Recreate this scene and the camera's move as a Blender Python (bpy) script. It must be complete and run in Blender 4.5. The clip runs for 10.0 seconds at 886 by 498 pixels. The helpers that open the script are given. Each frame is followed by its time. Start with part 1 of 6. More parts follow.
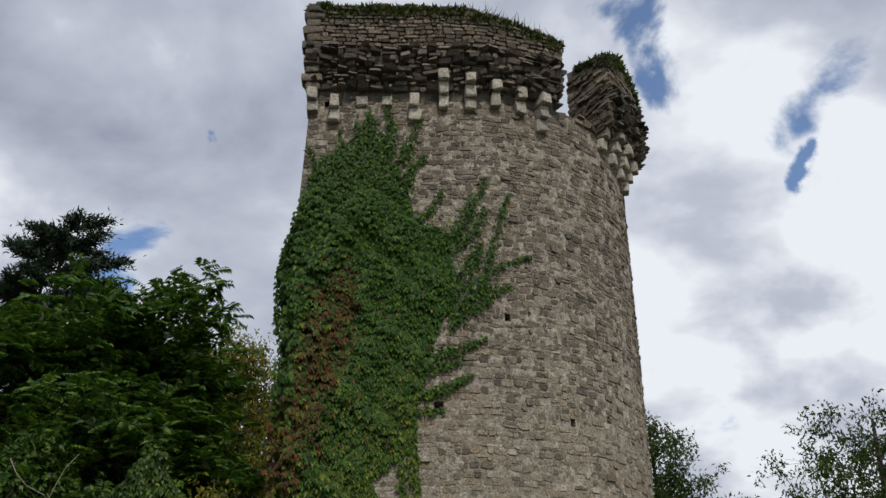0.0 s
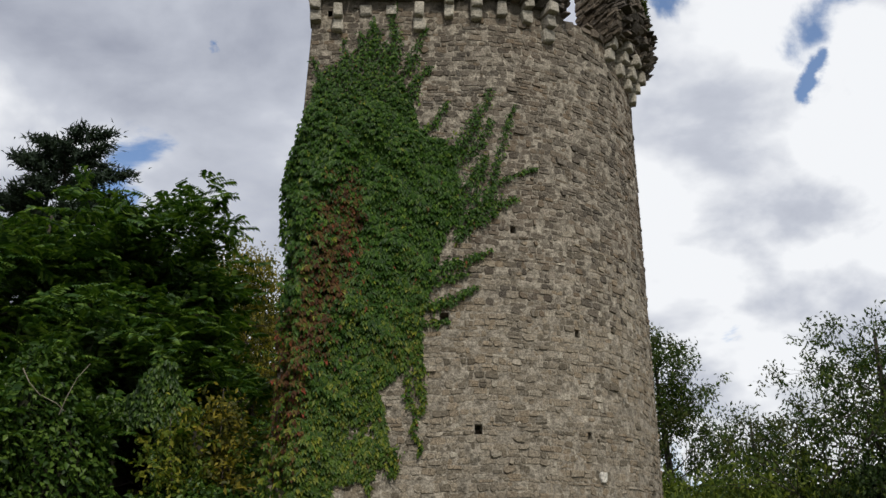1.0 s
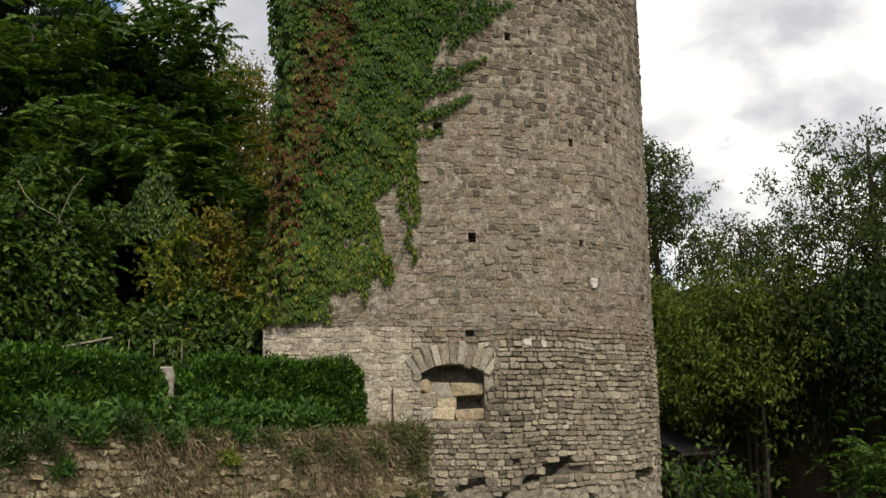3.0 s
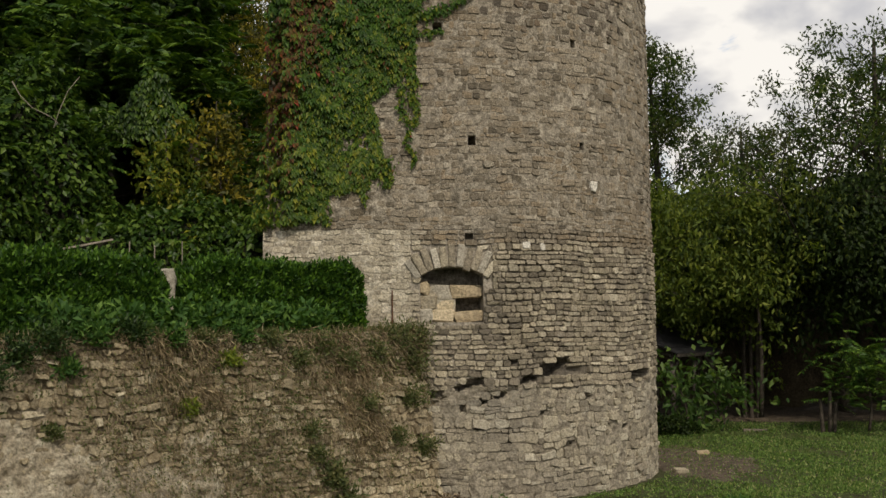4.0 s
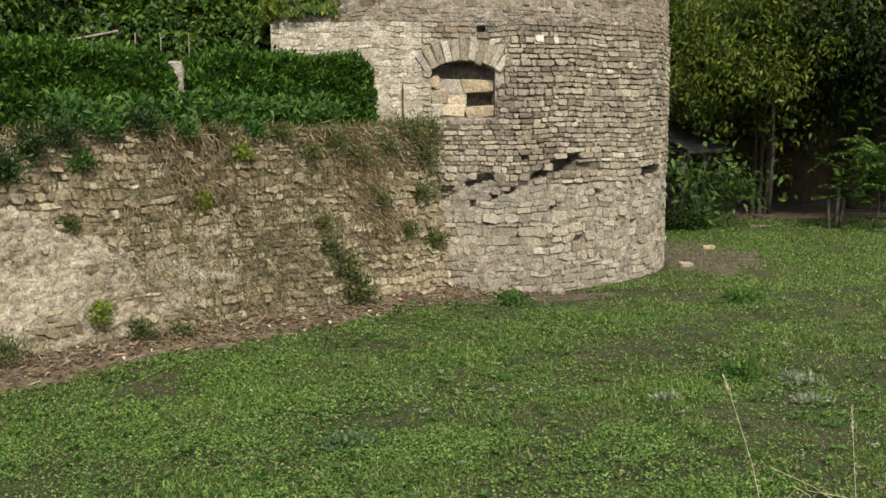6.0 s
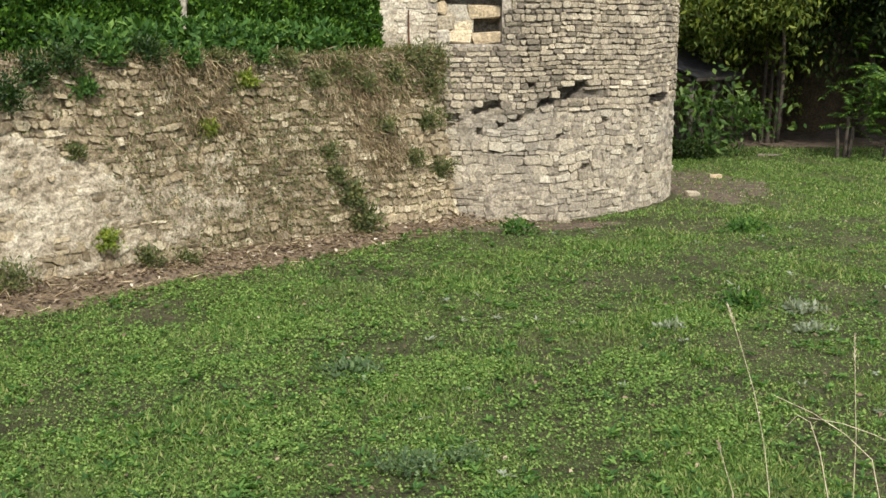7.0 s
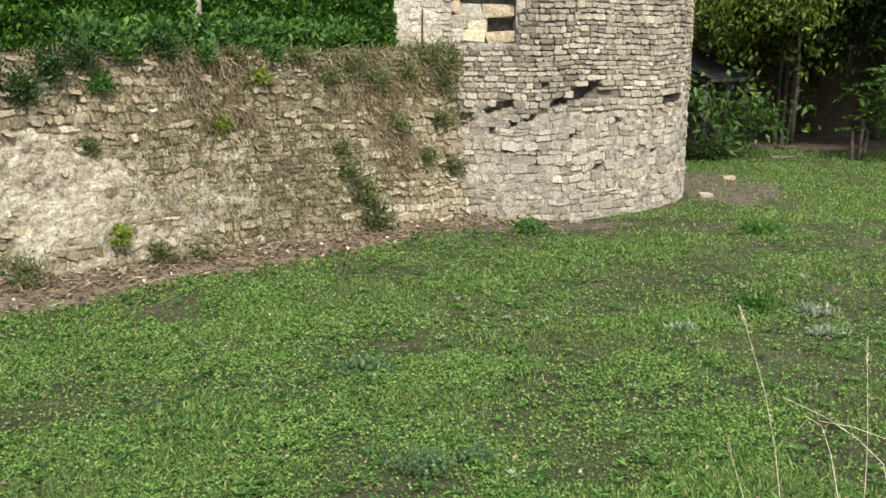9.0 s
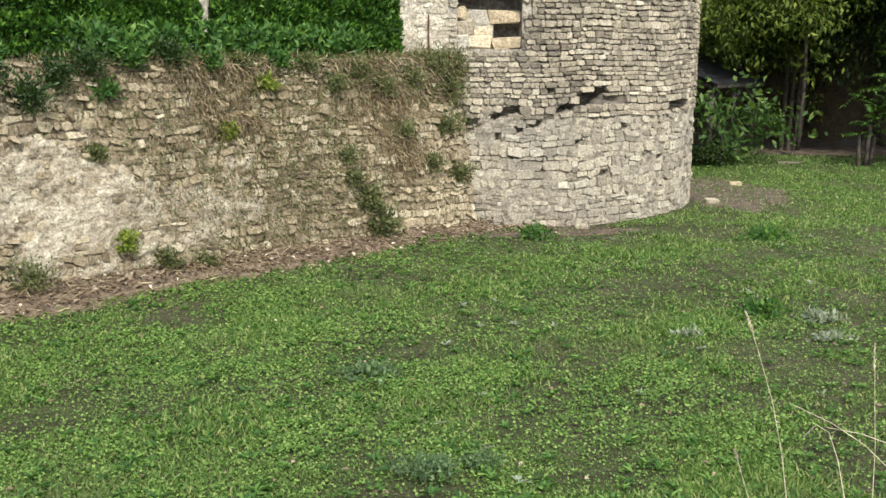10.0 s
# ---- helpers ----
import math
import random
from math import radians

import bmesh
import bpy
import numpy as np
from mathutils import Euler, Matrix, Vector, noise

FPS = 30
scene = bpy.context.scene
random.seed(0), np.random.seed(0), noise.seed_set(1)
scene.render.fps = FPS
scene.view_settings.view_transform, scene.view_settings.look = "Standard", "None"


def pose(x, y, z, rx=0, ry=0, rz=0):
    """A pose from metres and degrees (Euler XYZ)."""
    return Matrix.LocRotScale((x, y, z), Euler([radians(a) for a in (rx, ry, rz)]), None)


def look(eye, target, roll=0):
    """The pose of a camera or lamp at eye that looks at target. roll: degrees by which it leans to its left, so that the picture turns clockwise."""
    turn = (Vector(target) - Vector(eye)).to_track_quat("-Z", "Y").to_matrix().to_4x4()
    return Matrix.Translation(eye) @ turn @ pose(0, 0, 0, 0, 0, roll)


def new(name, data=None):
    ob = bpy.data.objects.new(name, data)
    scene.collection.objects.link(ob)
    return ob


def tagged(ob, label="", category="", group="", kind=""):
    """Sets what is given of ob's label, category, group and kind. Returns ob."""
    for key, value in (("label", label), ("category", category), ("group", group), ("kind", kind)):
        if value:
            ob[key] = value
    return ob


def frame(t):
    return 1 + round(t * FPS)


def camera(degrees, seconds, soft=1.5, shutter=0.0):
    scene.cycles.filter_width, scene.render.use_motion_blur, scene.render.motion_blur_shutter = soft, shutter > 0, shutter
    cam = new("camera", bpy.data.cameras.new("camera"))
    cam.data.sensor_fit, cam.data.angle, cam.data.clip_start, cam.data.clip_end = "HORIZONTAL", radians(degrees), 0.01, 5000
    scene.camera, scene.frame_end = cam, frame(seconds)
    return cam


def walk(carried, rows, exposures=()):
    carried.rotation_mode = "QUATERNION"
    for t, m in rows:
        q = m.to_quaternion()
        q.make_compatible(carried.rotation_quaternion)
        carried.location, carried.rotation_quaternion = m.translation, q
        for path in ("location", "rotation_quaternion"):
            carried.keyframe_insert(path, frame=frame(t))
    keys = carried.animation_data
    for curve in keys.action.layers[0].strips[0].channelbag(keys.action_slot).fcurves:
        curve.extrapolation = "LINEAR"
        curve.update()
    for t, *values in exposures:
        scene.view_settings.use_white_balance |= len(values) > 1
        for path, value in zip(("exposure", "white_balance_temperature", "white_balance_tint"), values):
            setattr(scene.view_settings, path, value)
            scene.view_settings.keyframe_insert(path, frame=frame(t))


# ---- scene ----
cam = camera(47.87, 10.0)
EYE = (0.0, 0.0, 3.9)
# seconds, yaw, pitch, roll of a camera that turns where it stands
TURNS = [
    (0, -2.33, 25.42, -0.62),
    (0.5, -2.09, 22.75, -0.47),
    (1, -1.94, 20.39, -0.51),
    (1.5, -1.89, 17.69, -0.67),
    (2, -2.05, 15.03, -0.88),
    (2.5, -2.19, 12.16, -0.95),
    (4, -2.14, 3.94, -0.78),
    (4.5, -1.93, 0.63, -0.77),
    (5, -1.76, -2.16, -0.69),
    (5.5, -1.58, -5.00, -0.55),
    (6, -1.40, -7.77, -0.48),
    (7.5, -0.87, -12.54, -0.29),
    (8, -0.71, -12.55, -0.12),
    (8.5, -0.48, -11.98, 0.02),
    (9, -0.35, -11.93, 0.05),
    (9.5, -0.17, -11.74, 0.07),
    (10, 0.00, -11.60, -0.00),
]
walk(cam, [(t, pose(*EYE, 90 + p, 0, y) @ pose(0, 0, 0, 0, 0, r)) for t, y, p, r in TURNS],
     exposures=[(0.0, -0.9, 6100, 10), (1.0, -0.8, 6300, 10), (2.5, -0.52, 6650, 10), (4.0, -0.78, 7000, 10), (5.5, -0.2, 6750, 10), (7.5, 0.52, 6350, 9), (10.0, 0.57, 6150, 9)])

# ---- light ----
SUN_ELEVATION, SUN_AZIMUTH = 47.0, 168.0


def build_world():
    world = bpy.data.worlds.new("sky")
    scene.world = world
    world.use_nodes = True
    n, l = world.node_tree.nodes, world.node_tree.links
    n.clear()
    out = n.new("ShaderNodeOutputWorld")
    sky = n.new("ShaderNodeTexSky")
    sky.sky_type, sky.sun_disc = "NISHITA", False
    sky.ozone_density, sky.dust_density = 4.0, 0.2
    sky.sun_elevation, sky.sun_rotation = radians(SUN_ELEVATION), radians(SUN_AZIMUTH)
    blue = n.new("ShaderNodeBackground")
    blue.inputs[1].default_value = 0.24
    l.new(sky.outputs[0], blue.inputs[0])
    tc = n.new("ShaderNodeTexCoord")
    sep = n.new("ShaderNodeSeparateXYZ")
    l.new(tc.outputs["Generated"], sep.inputs[0])
    up = n.new("ShaderNodeMath")
    up.operation = "MAXIMUM"
    l.new(sep.outputs[2], up.inputs[0])
    up.inputs[1].default_value = 0.0
    add = n.new("ShaderNodeMath")
    l.new(up.outputs[0], add.inputs[0])
    add.inputs[1].default_value = 0.45
    comb = n.new("ShaderNodeCombineXYZ")
    for k in (0, 1, 2):
        l.new(add.outputs[0], comb.inputs[k])
    flat = n.new("ShaderNodeVectorMath")
    flat.operation = "DIVIDE"
    l.new(tc.outputs["Generated"], flat.inputs[0])
    l.new(comb.outputs[0], flat.inputs[1])
    big = n.new("ShaderNodeTexNoise")
    big.inputs["Scale"].default_value, big.inputs["Detail"].default_value = 3.4, 10
    big.inputs["Roughness"].default_value, big.inputs["Distortion"].default_value = 0.58, 0.35
    l.new(flat.outputs[0], big.inputs["Vector"])
    shade = n.new("ShaderNodeTexNoise")
    shade.inputs["Scale"].default_value, shade.inputs["Detail"].default_value = 5.5, 10
    shade.inputs["Roughness"].default_value, shade.inputs["Distortion"].default_value = 0.5, 0.15
    shift = n.new("ShaderNodeVectorMath")
    shift.inputs[1].default_value = (3.7, 1.9, 0.6)
    l.new(flat.outputs[0], shift.inputs[0])
    l.new(shift.outputs[0], shade.inputs["Vector"])
    # cloud cover
    cover = n.new("ShaderNodeValToRGB")
    cover.color_ramp.elements[0].position, cover.color_ramp.elements[1].position = 0.25, 0.36
    l.new(big.outputs["Fac"], cover.inputs[0])
    ramp = n.new("ShaderNodeValToRGB")
    e = ramp.color_ramp.elements
    e[0].position, e[0].color = 0.26, (0.38, 0.40, 0.47, 1)
    e[1].position, e[1].color = 0.62, (1.0, 1.0, 1.0, 1)
    mid = ramp.color_ramp.elements.new(0.48)
    mid.color = (0.62, 0.64, 0.70, 1)
    lean = n.new("ShaderNodeVectorMath")
    lean.operation = "DOT_PRODUCT"
    l.new(tc.outputs["Generated"], lean.inputs[0])
    lean.inputs[1].default_value = (0.18, 0.0, -0.28)
    tone = n.new("ShaderNodeMath")
    l.new(shade.outputs["Fac"], tone.inputs[0])
    l.new(lean.outputs["Value"], tone.inputs[1])
    lift = n.new("ShaderNodeMath")
    l.new(tone.outputs[0], lift.inputs[0])
    lift.inputs[1].default_value = 0.145
    l.new(lift.outputs[0], ramp.inputs[0])
    cloud = n.new("ShaderNodeBackground")
    cloud.inputs[1].default_value = 1.6
    l.new(ramp.outputs[0], cloud.inputs[0])
    mix = n.new("ShaderNodeMixShader")
    # openings in the cloud: yaw to the right, height above the horizon, size
    keep = cover.outputs[0]
    for yaw, up_angle, size in ((15.7, 35.6, 0.030), (25.6, 30.4, 0.032), (27.8, 32.0, 0.03), (-17.0, 23.2, 0.032), (-11.8, 30.0, 0.010), (26.3, 27.6, 0.015), (19.4, 12.6, 0.016)):
        d = n.new("ShaderNodeVectorMath")
        d.operation = "DISTANCE"
        wob = n.new("ShaderNodeVectorMath")
        wob.operation = "MULTIPLY_ADD"
        l.new(big.outputs["Color"], wob.inputs[0])
        wob.inputs[1].default_value = (0.3, 0.3, 0.3)
        l.new(tc.outputs["Generated"], wob.inputs[2])
        l.new(wob.outputs[0], d.inputs[0])
        a, b = radians(yaw), radians(up_angle)
        d.inputs[1].default_value = (math.sin(a) * math.cos(b) + 0.15, math.cos(a) * math.cos(b) + 0.15, math.sin(b) + 0.15)
        r = n.new("ShaderNodeMapRange")
        r.interpolation_type = "SMOOTHSTEP"
        r.inputs["From Min"].default_value, r.inputs["From Max"].default_value = size * 0.55, size * 1.35
        r.inputs["To Min"].default_value = 0.06
        l.new(d.outputs["Value"], r.inputs["Value"])
        m = n.new("ShaderNodeMath")
        m.operation = "MULTIPLY"
        l.new(keep, m.inputs[0])
        l.new(r.outputs[0], m.inputs[1])
        keep = m.outputs[0]
    l.new(keep, mix.inputs[0])
    l.new(blue.outputs[0], mix.inputs[1])
    l.new(cloud.outputs[0], mix.inputs[2])
    l.new(mix.outputs[0], out.inputs[0])


build_world()
sun = new("sun", bpy.data.lights.new("sun", "SUN"))
sun.data.energy, sun.data.angle, sun.data.color = 4.3, radians(2.2), (1.0, 0.93, 0.82)
_a = radians(SUN_AZIMUTH)
sun.matrix_world = look((60 * math.sin(_a), 60 * math.cos(_a), 60 * math.tan(radians(SUN_ELEVATION))), (0, 0, 0))


# ---- materials ----
def shader(name):
    m = bpy.data.materials.new(name)
    m.use_nodes = True
    n = m.node_tree.nodes
    return m, n, m.node_tree.links, n["Principled BSDF"]


def noise_node(n, l, scale, detail=4, rough=0.55, coords=None):
    if coords is None:
        g = n.new("ShaderNodeNewGeometry")
        coords = g.outputs["Position"]
    t = n.new("ShaderNodeTexNoise")
    t.inputs["Scale"].default_value, t.inputs["Detail"].default_value, t.inputs["Roughness"].default_value = scale, detail, rough
    l.new(coords, t.inputs["Vector"])
    return t.outputs["Fac"]


def ramp_node(n, l, fac, stops):
    r = n.new("ShaderNodeValToRGB")
    e = r.color_ramp.elements
    while len(e) < len(stops):
        e.new(0.5)
    for k, (p, c) in enumerate(stops):
        e[k].position, e[k].color = p, (*c, 1) if len(c) == 3 else c
    l.new(fac, r.inputs[0])
    return r.outputs[0]


def mix_node(n, l, fac, a, b, kind="MIX"):
    m = n.new("ShaderNodeMix")
    m.data_type, m.blend_type = "RGBA", kind
    for sock, v in ((m.inputs[0], fac), (m.inputs[6], a), (m.inputs[7], b)):
        if isinstance(v, (int, float)):
            sock.default_value = v
        elif isinstance(v, tuple):
            sock.default_value = (*v, 1)
        else:
            l.new(v, sock)
    return m.outputs[2]


def bump_node(n, l, bsdf, fac, strength, distance):
    b = n.new("ShaderNodeBump")
    b.inputs["Strength"].default_value, b.inputs["Distance"].default_value = strength, distance
    l.new(fac, b.inputs["Height"])
    l.new(b.outputs[0], bsdf.inputs["Normal"])


def stone_material(name, stops, stain=(0.10, 0.09, 0.075), amount=0.5, per_object=False, lichen=0.3, bump=0.03, rust=None):
    m, n, l, b = shader(name)
    if per_object:
        rnd = n.new("ShaderNodeObjectInfo").outputs["Random"]
    else:
        rnd = n.new("ShaderNodeNewGeometry").outputs["Random Per Island"]
    col = ramp_node(n, l, rnd, stops)
    fine = noise_node(n, l, 22, 6, 0.65)
    col = mix_node(n, l, 0.7, col, ramp_node(n, l, fine, [(0.34, (0.3, 0.29, 0.27)), (0.66, (1.55, 1.52, 1.45))]), "MULTIPLY")
    big = ramp_node(n, l, noise_node(n, l, 0.7, 5, 0.6), [(0.45, (0, 0, 0)), (0.68, (amount, amount, amount))])
    col = mix_node(n, l, big, col, stain)
    if rust:
        warm = ramp_node(n, l, noise_node(n, l, 0.42, 5, 0.6), [(0.5, (0, 0, 0)), (0.64, (0.6, 0.6, 0.6))])
        col = mix_node(n, l, warm, col, mix_node(n, l, 0.5, col, rust))
    pale = ramp_node(n, l, noise_node(n, l, 5.5, 5, 0.6), [(0.58, (0, 0, 0)), (0.72, (lichen, lichen, lichen))])
    col = mix_node(n, l, pale, col, (0.46, 0.44, 0.38))
    l.new(col, b.inputs["Base Color"])
    b.inputs["Roughness"].default_value = 0.93
    b.inputs["Specular IOR Level"].default_value = 0.2
    bump_node(n, l, b, noise_node(n, l, 16, 9, 0.75), 1.0, bump * 1.6)
    return m


def leaf_material(name, stops, patch=None, patch_scale=0.8, gloss=0.6, light=0.35):
    """Leaf colour from leaf to leaf; patch: a second colour where a broad noise is high."""
    m, n, l, b = shader(name)
    rnd = n.new("ShaderNodeNewGeometry").outputs["Random Per Island"]
    col = ramp_node(n, l, rnd, stops)
    if patch:
        where = ramp_node(n, l, noise_node(n, l, patch_scale, 3), [(0.54, (0, 0, 0)), (0.66, (0.75, 0.75, 0.75))])
        col = mix_node(n, l, where, col, patch)
    l.new(col, b.inputs["Base Color"])
    b.inputs["Roughness"].default_value = gloss
    b.inputs["Specular IOR Level"].default_value = 0.18
    t = n.new("ShaderNodeBsdfTranslucent")
    l.new(mix_node(n, l, 1.0, col, (1.5, 1.6, 0.7), "MULTIPLY"), t.inputs[0])
    mx = n.new("ShaderNodeMixShader")
    mx.inputs[0].default_value = light
    l.new(b.outputs[0], mx.inputs[1])
    l.new(t.outputs[0], mx.inputs[2])
    l.new(mx.outputs[0], n["Material Output"].inputs[0])
    return m


def rough_material(name, dark, light, scale=6.0, roughness=0.9, bump=0.02, fine=40.0):
    m, n, l, b = shader(name)
    col = ramp_node(n, l, noise_node(n, l, scale, 6, 0.6), [(0.32, dark), (0.68, light)])
    col = mix_node(n, l, 0.5, col, ramp_node(n, l, noise_node(n, l, fine, 4), [(0.36, (0.35, 0.35, 0.35)), (0.64, (1.5, 1.5, 1.5))]), "MULTIPLY")
    l.new(col, b.inputs["Base Color"])
    b.inputs["Roughness"].default_value = roughness
    b.inputs["Specular IOR Level"].default_value = 0.25
    bump_node(n, l, b, noise_node(n, l, fine, 6, 0.65), 0.8, bump)
    return m


GREY_STONE = [(0.0, (0.09, 0.077, 0.062)), (0.3, (0.155, 0.132, 0.105)), (0.6, (0.20, 0.172, 0.138)), (0.8, (0.19, 0.145, 0.10)), (0.9, (0.25, 0.215, 0.17)), (1.0, (0.36, 0.32, 0.265))]
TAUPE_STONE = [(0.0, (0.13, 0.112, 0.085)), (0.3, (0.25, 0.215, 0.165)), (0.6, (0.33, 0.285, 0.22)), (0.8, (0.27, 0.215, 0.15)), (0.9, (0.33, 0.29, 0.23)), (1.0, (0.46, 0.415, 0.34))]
TAN_STONE = [(0.0, (0.19, 0.165, 0.13)), (0.3, (0.31, 0.272, 0.21)), (0.6, (0.43, 0.38, 0.285)), (0.85, (0.37, 0.325, 0.25)), (1.0, (0.56, 0.51, 0.40))]
PALE_STONE = [(0.0, (0.24, 0.21, 0.165)), (0.4, (0.36, 0.32, 0.25)), (0.8, (0.42, 0.375, 0.29)), (1.0, (0.5, 0.46, 0.375))]
DARK_STONE = [(0.0, (0.075, 0.066, 0.06)), (0.5, (0.14, 0.12, 0.10)), (1.0, (0.24, 0.20, 0.16))]
M_UPPER = stone_material("upper_stone", GREY_STONE, amount=0.45, rust=(0.20, 0.135, 0.085))
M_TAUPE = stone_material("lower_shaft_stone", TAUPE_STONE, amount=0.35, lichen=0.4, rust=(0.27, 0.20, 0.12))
M_COURSED = stone_material("coursed_stone", TAN_STONE, amount=0.35, lichen=0.2)
M_COURSED_ONE = stone_material("coursed_stone_single", TAN_STONE, amount=0.35, per_object=True, lichen=0.2)
M_BASE = stone_material("base_stone", PALE_STONE, stain=(0.2, 0.19, 0.17), amount=0.5, lichen=0.5)
M_PARAPET = stone_material("parapet_stone", [(0.0, (0.07, 0.058, 0.046)), (0.4, (0.12, 0.098, 0.075)), (0.8, (0.17, 0.135, 0.10)), (1.0, (0.26, 0.225, 0.18))], amount=0.5)
M_CREAM = stone_material("cream_rubble", [(0.0, (0.32, 0.285, 0.225)), (0.4, (0.47, 0.42, 0.33)), (0.8, (0.56, 0.51, 0.405)), (1.0, (0.66, 0.61, 0.51))], amount=0.2, lichen=0.4)
M_DARK = stone_material("weathered_dark_stone", DARK_STONE, amount=0.5, lichen=0.15)
M_ASHLAR = stone_material("pale_dressed_stone", [(0.0, (0.40, 0.37, 0.31)), (1.0, (0.56, 0.52, 0.44))], stain=(0.16, 0.15, 0.13), amount=0.6, per_object=True)
M_WHITE = stone_material("white_stone", [(0.0, (0.66, 0.63, 0.57)), (1.0, (0.76, 0.73, 0.67))], amount=0.15, per_object=True)
M_OCHRE = stone_material("ochre_dressed_stone", [(0.0, (0.46, 0.37, 0.245)), (1.0, (0.60, 0.515, 0.37))], amount=0.3, per_object=True)
M_MORTAR = rough_material("lime_mortar", (0.14, 0.12, 0.095), (0.50, 0.45, 0.37), 7.0, 0.95, 0.06, 22)
M_RENDER = rough_material("lime_render", (0.14, 0.12, 0.09), (0.40, 0.355, 0.28), 5.0, 0.95, 0.07, 18)
M_SHAFTMORTAR = rough_material("weathered_shaft_mortar", (0.13, 0.112, 0.085), (0.44, 0.39, 0.31), 7.0, 0.95, 0.06, 22)
M_CREAMJOINT = rough_material("cream_mortar", (0.30, 0.265, 0.205), (0.60, 0.55, 0.45), 6.0, 0.95, 0.05, 20)
M_JOINT = rough_material("dry_joint_earth", (0.06, 0.052, 0.042), (0.19, 0.165, 0.13), 4.0, 0.95, 0.03)
M_WALLSTONE = stone_material("retaining_wall_stone", [(0.0, (0.18, 0.145, 0.095)), (0.4, (0.33, 0.275, 0.185)), (0.8, (0.43, 0.365, 0.25)), (1.0, (0.58, 0.52, 0.39))], stain=(0.13, 0.10, 0.06), amount=0.5)
M_WALLSTONE_ONE = stone_material("retaining_wall_stone_single", [(0.0, (0.19, 0.155, 0.10)), (0.5, (0.38, 0.32, 0.22)), (1.0, (0.57, 0.51, 0.38))], stain=(0.14, 0.11, 0.07), amount=0.5, per_object=True)
M_IVY = leaf_material("creeper_leaf", [(0.0, (0.018, 0.048, 0.007)), (0.5, (0.04, 0.095, 0.012)), (0.85, (0.07, 0.145, 0.018)), (1.0, (0.13, 0.20, 0.028))], gloss=0.45)
M_IVY_RED = leaf_material("reddened_creeper_leaf", [(0.0, (0.05, 0.024, 0.012)), (0.4, (0.10, 0.042, 0.018)), (0.85, (0.13, 0.09, 0.022)), (1.0, (0.26, 0.05, 0.028))])
M_IVY_LIGHT = leaf_material("yellowing_creeper_leaf", [(0.0, (0.04, 0.08, 0.010)), (0.6, (0.09, 0.145, 0.016)), (1.0, (0.24, 0.25, 0.03))], gloss=0.45)
M_MOUND = leaf_material("ivy_leaf", [(0.0, (0.015, 0.036, 0.007)), (0.55, (0.038, 0.082, 0.012)), (1.0, (0.11, 0.175, 0.028))], gloss=0.42, light=0.25)
M_HEDGE = leaf_material("hedge_leaf", [(0.0, (0.014, 0.04, 0.007)), (0.6, (0.036, 0.09, 0.012)), (1.0, (0.115, 0.22, 0.028))], gloss=0.4, light=0.25)
M_ASH = leaf_material("compound_leaf", [(0.0, (0.017, 0.043, 0.009)), (0.55, (0.044, 0.096, 0.016)), (1.0, (0.13, 0.205, 0.032))], gloss=0.42, light=0.25)
M_GOLD = leaf_material("yellowing_leaf", [(0.0, (0.06, 0.07, 0.018)), (0.5, (0.12, 0.12, 0.025)), (1.0, (0.30, 0.24, 0.03))], gloss=0.5)
# brighter copy of the wood's leaf green, with sunlight mixed into the colour
M_WOODGREEN = leaf_material("sun_tinted_leaf", [(0.0, (0.042, 0.068, 0.014)), (0.6, (0.095, 0.135, 0.022)), (1.0, (0.20, 0.23, 0.04))])
M_YELLOWGREEN = leaf_material("yellow_green_leaf", [(0.0, (0.06, 0.10, 0.014)), (0.5, (0.12, 0.16, 0.02)), (1.0, (0.28, 0.27, 0.035))])
M_SHRUB = leaf_material("shrub_leaf", [(0.0, (0.025, 0.052, 0.014)), (0.6, (0.05, 0.098, 0.022)), (1.0, (0.12, 0.18, 0.045))], gloss=0.45)
M_NEEDLE = leaf_material("conifer_needle", [(0.0, (0.014, 0.026, 0.016)), (1.0, (0.035, 0.055, 0.03))], gloss=0.6, light=0.1)
M_WALNUT = leaf_material("walnut_leaf", [(0.0, (0.016, 0.034, 0.007)), (0.6, (0.036, 0.068, 0.011)), (1.0, (0.10, 0.125, 0.02))], patch=(0.055, 0.05, 0.015), patch_scale=0.35, light=0.25)
# leaf green taken down towards black: the wood's deep shade is in the colour
M_SHADE = leaf_material("shade_tinted_leaf", [(0.0, (0.010, 0.02, 0.005)), (0.7, (0.022, 0.042, 0.008)), (1.0, (0.05, 0.075, 0.014))], light=0.2)
M_NETTLE = leaf_material("nettle_leaf", [(0.0, (0.03, 0.075, 0.02)), (0.6, (0.06, 0.135, 0.03)), (1.0, (0.15, 0.25, 0.055))])
M_WEED = leaf_material("grey_weed_leaf", [(0.0, (0.06, 0.08, 0.03)), (0.6, (0.11, 0.135, 0.055)), (1.0, (0.21, 0.20, 0.09))])
M_DRY = leaf_material("dry_stem", [(0.0, (0.16, 0.12, 0.07)), (0.6, (0.28, 0.22, 0.13)), (1.0, (0.45, 0.38, 0.25))], light=0.15)
M_GRASS = leaf_material("grass_blade", [(0.0, (0.045, 0.083, 0.022)), (0.45, (0.104, 0.182, 0.047)), (0.8, (0.185, 0.278, 0.076)), (1.0, (0.36, 0.355, 0.17))], patch=(0.12, 0.142, 0.062), patch_scale=0.45, light=0.4)
M_BARK = rough_material("bark", (0.03, 0.025, 0.019), (0.085, 0.07, 0.055), 8, 0.9, 0.03, 30)
M_PALEWOOD = rough_material("weathered_wood", (0.16, 0.14, 0.11), (0.32, 0.28, 0.22), 5, 0.85, 0.01, 50)
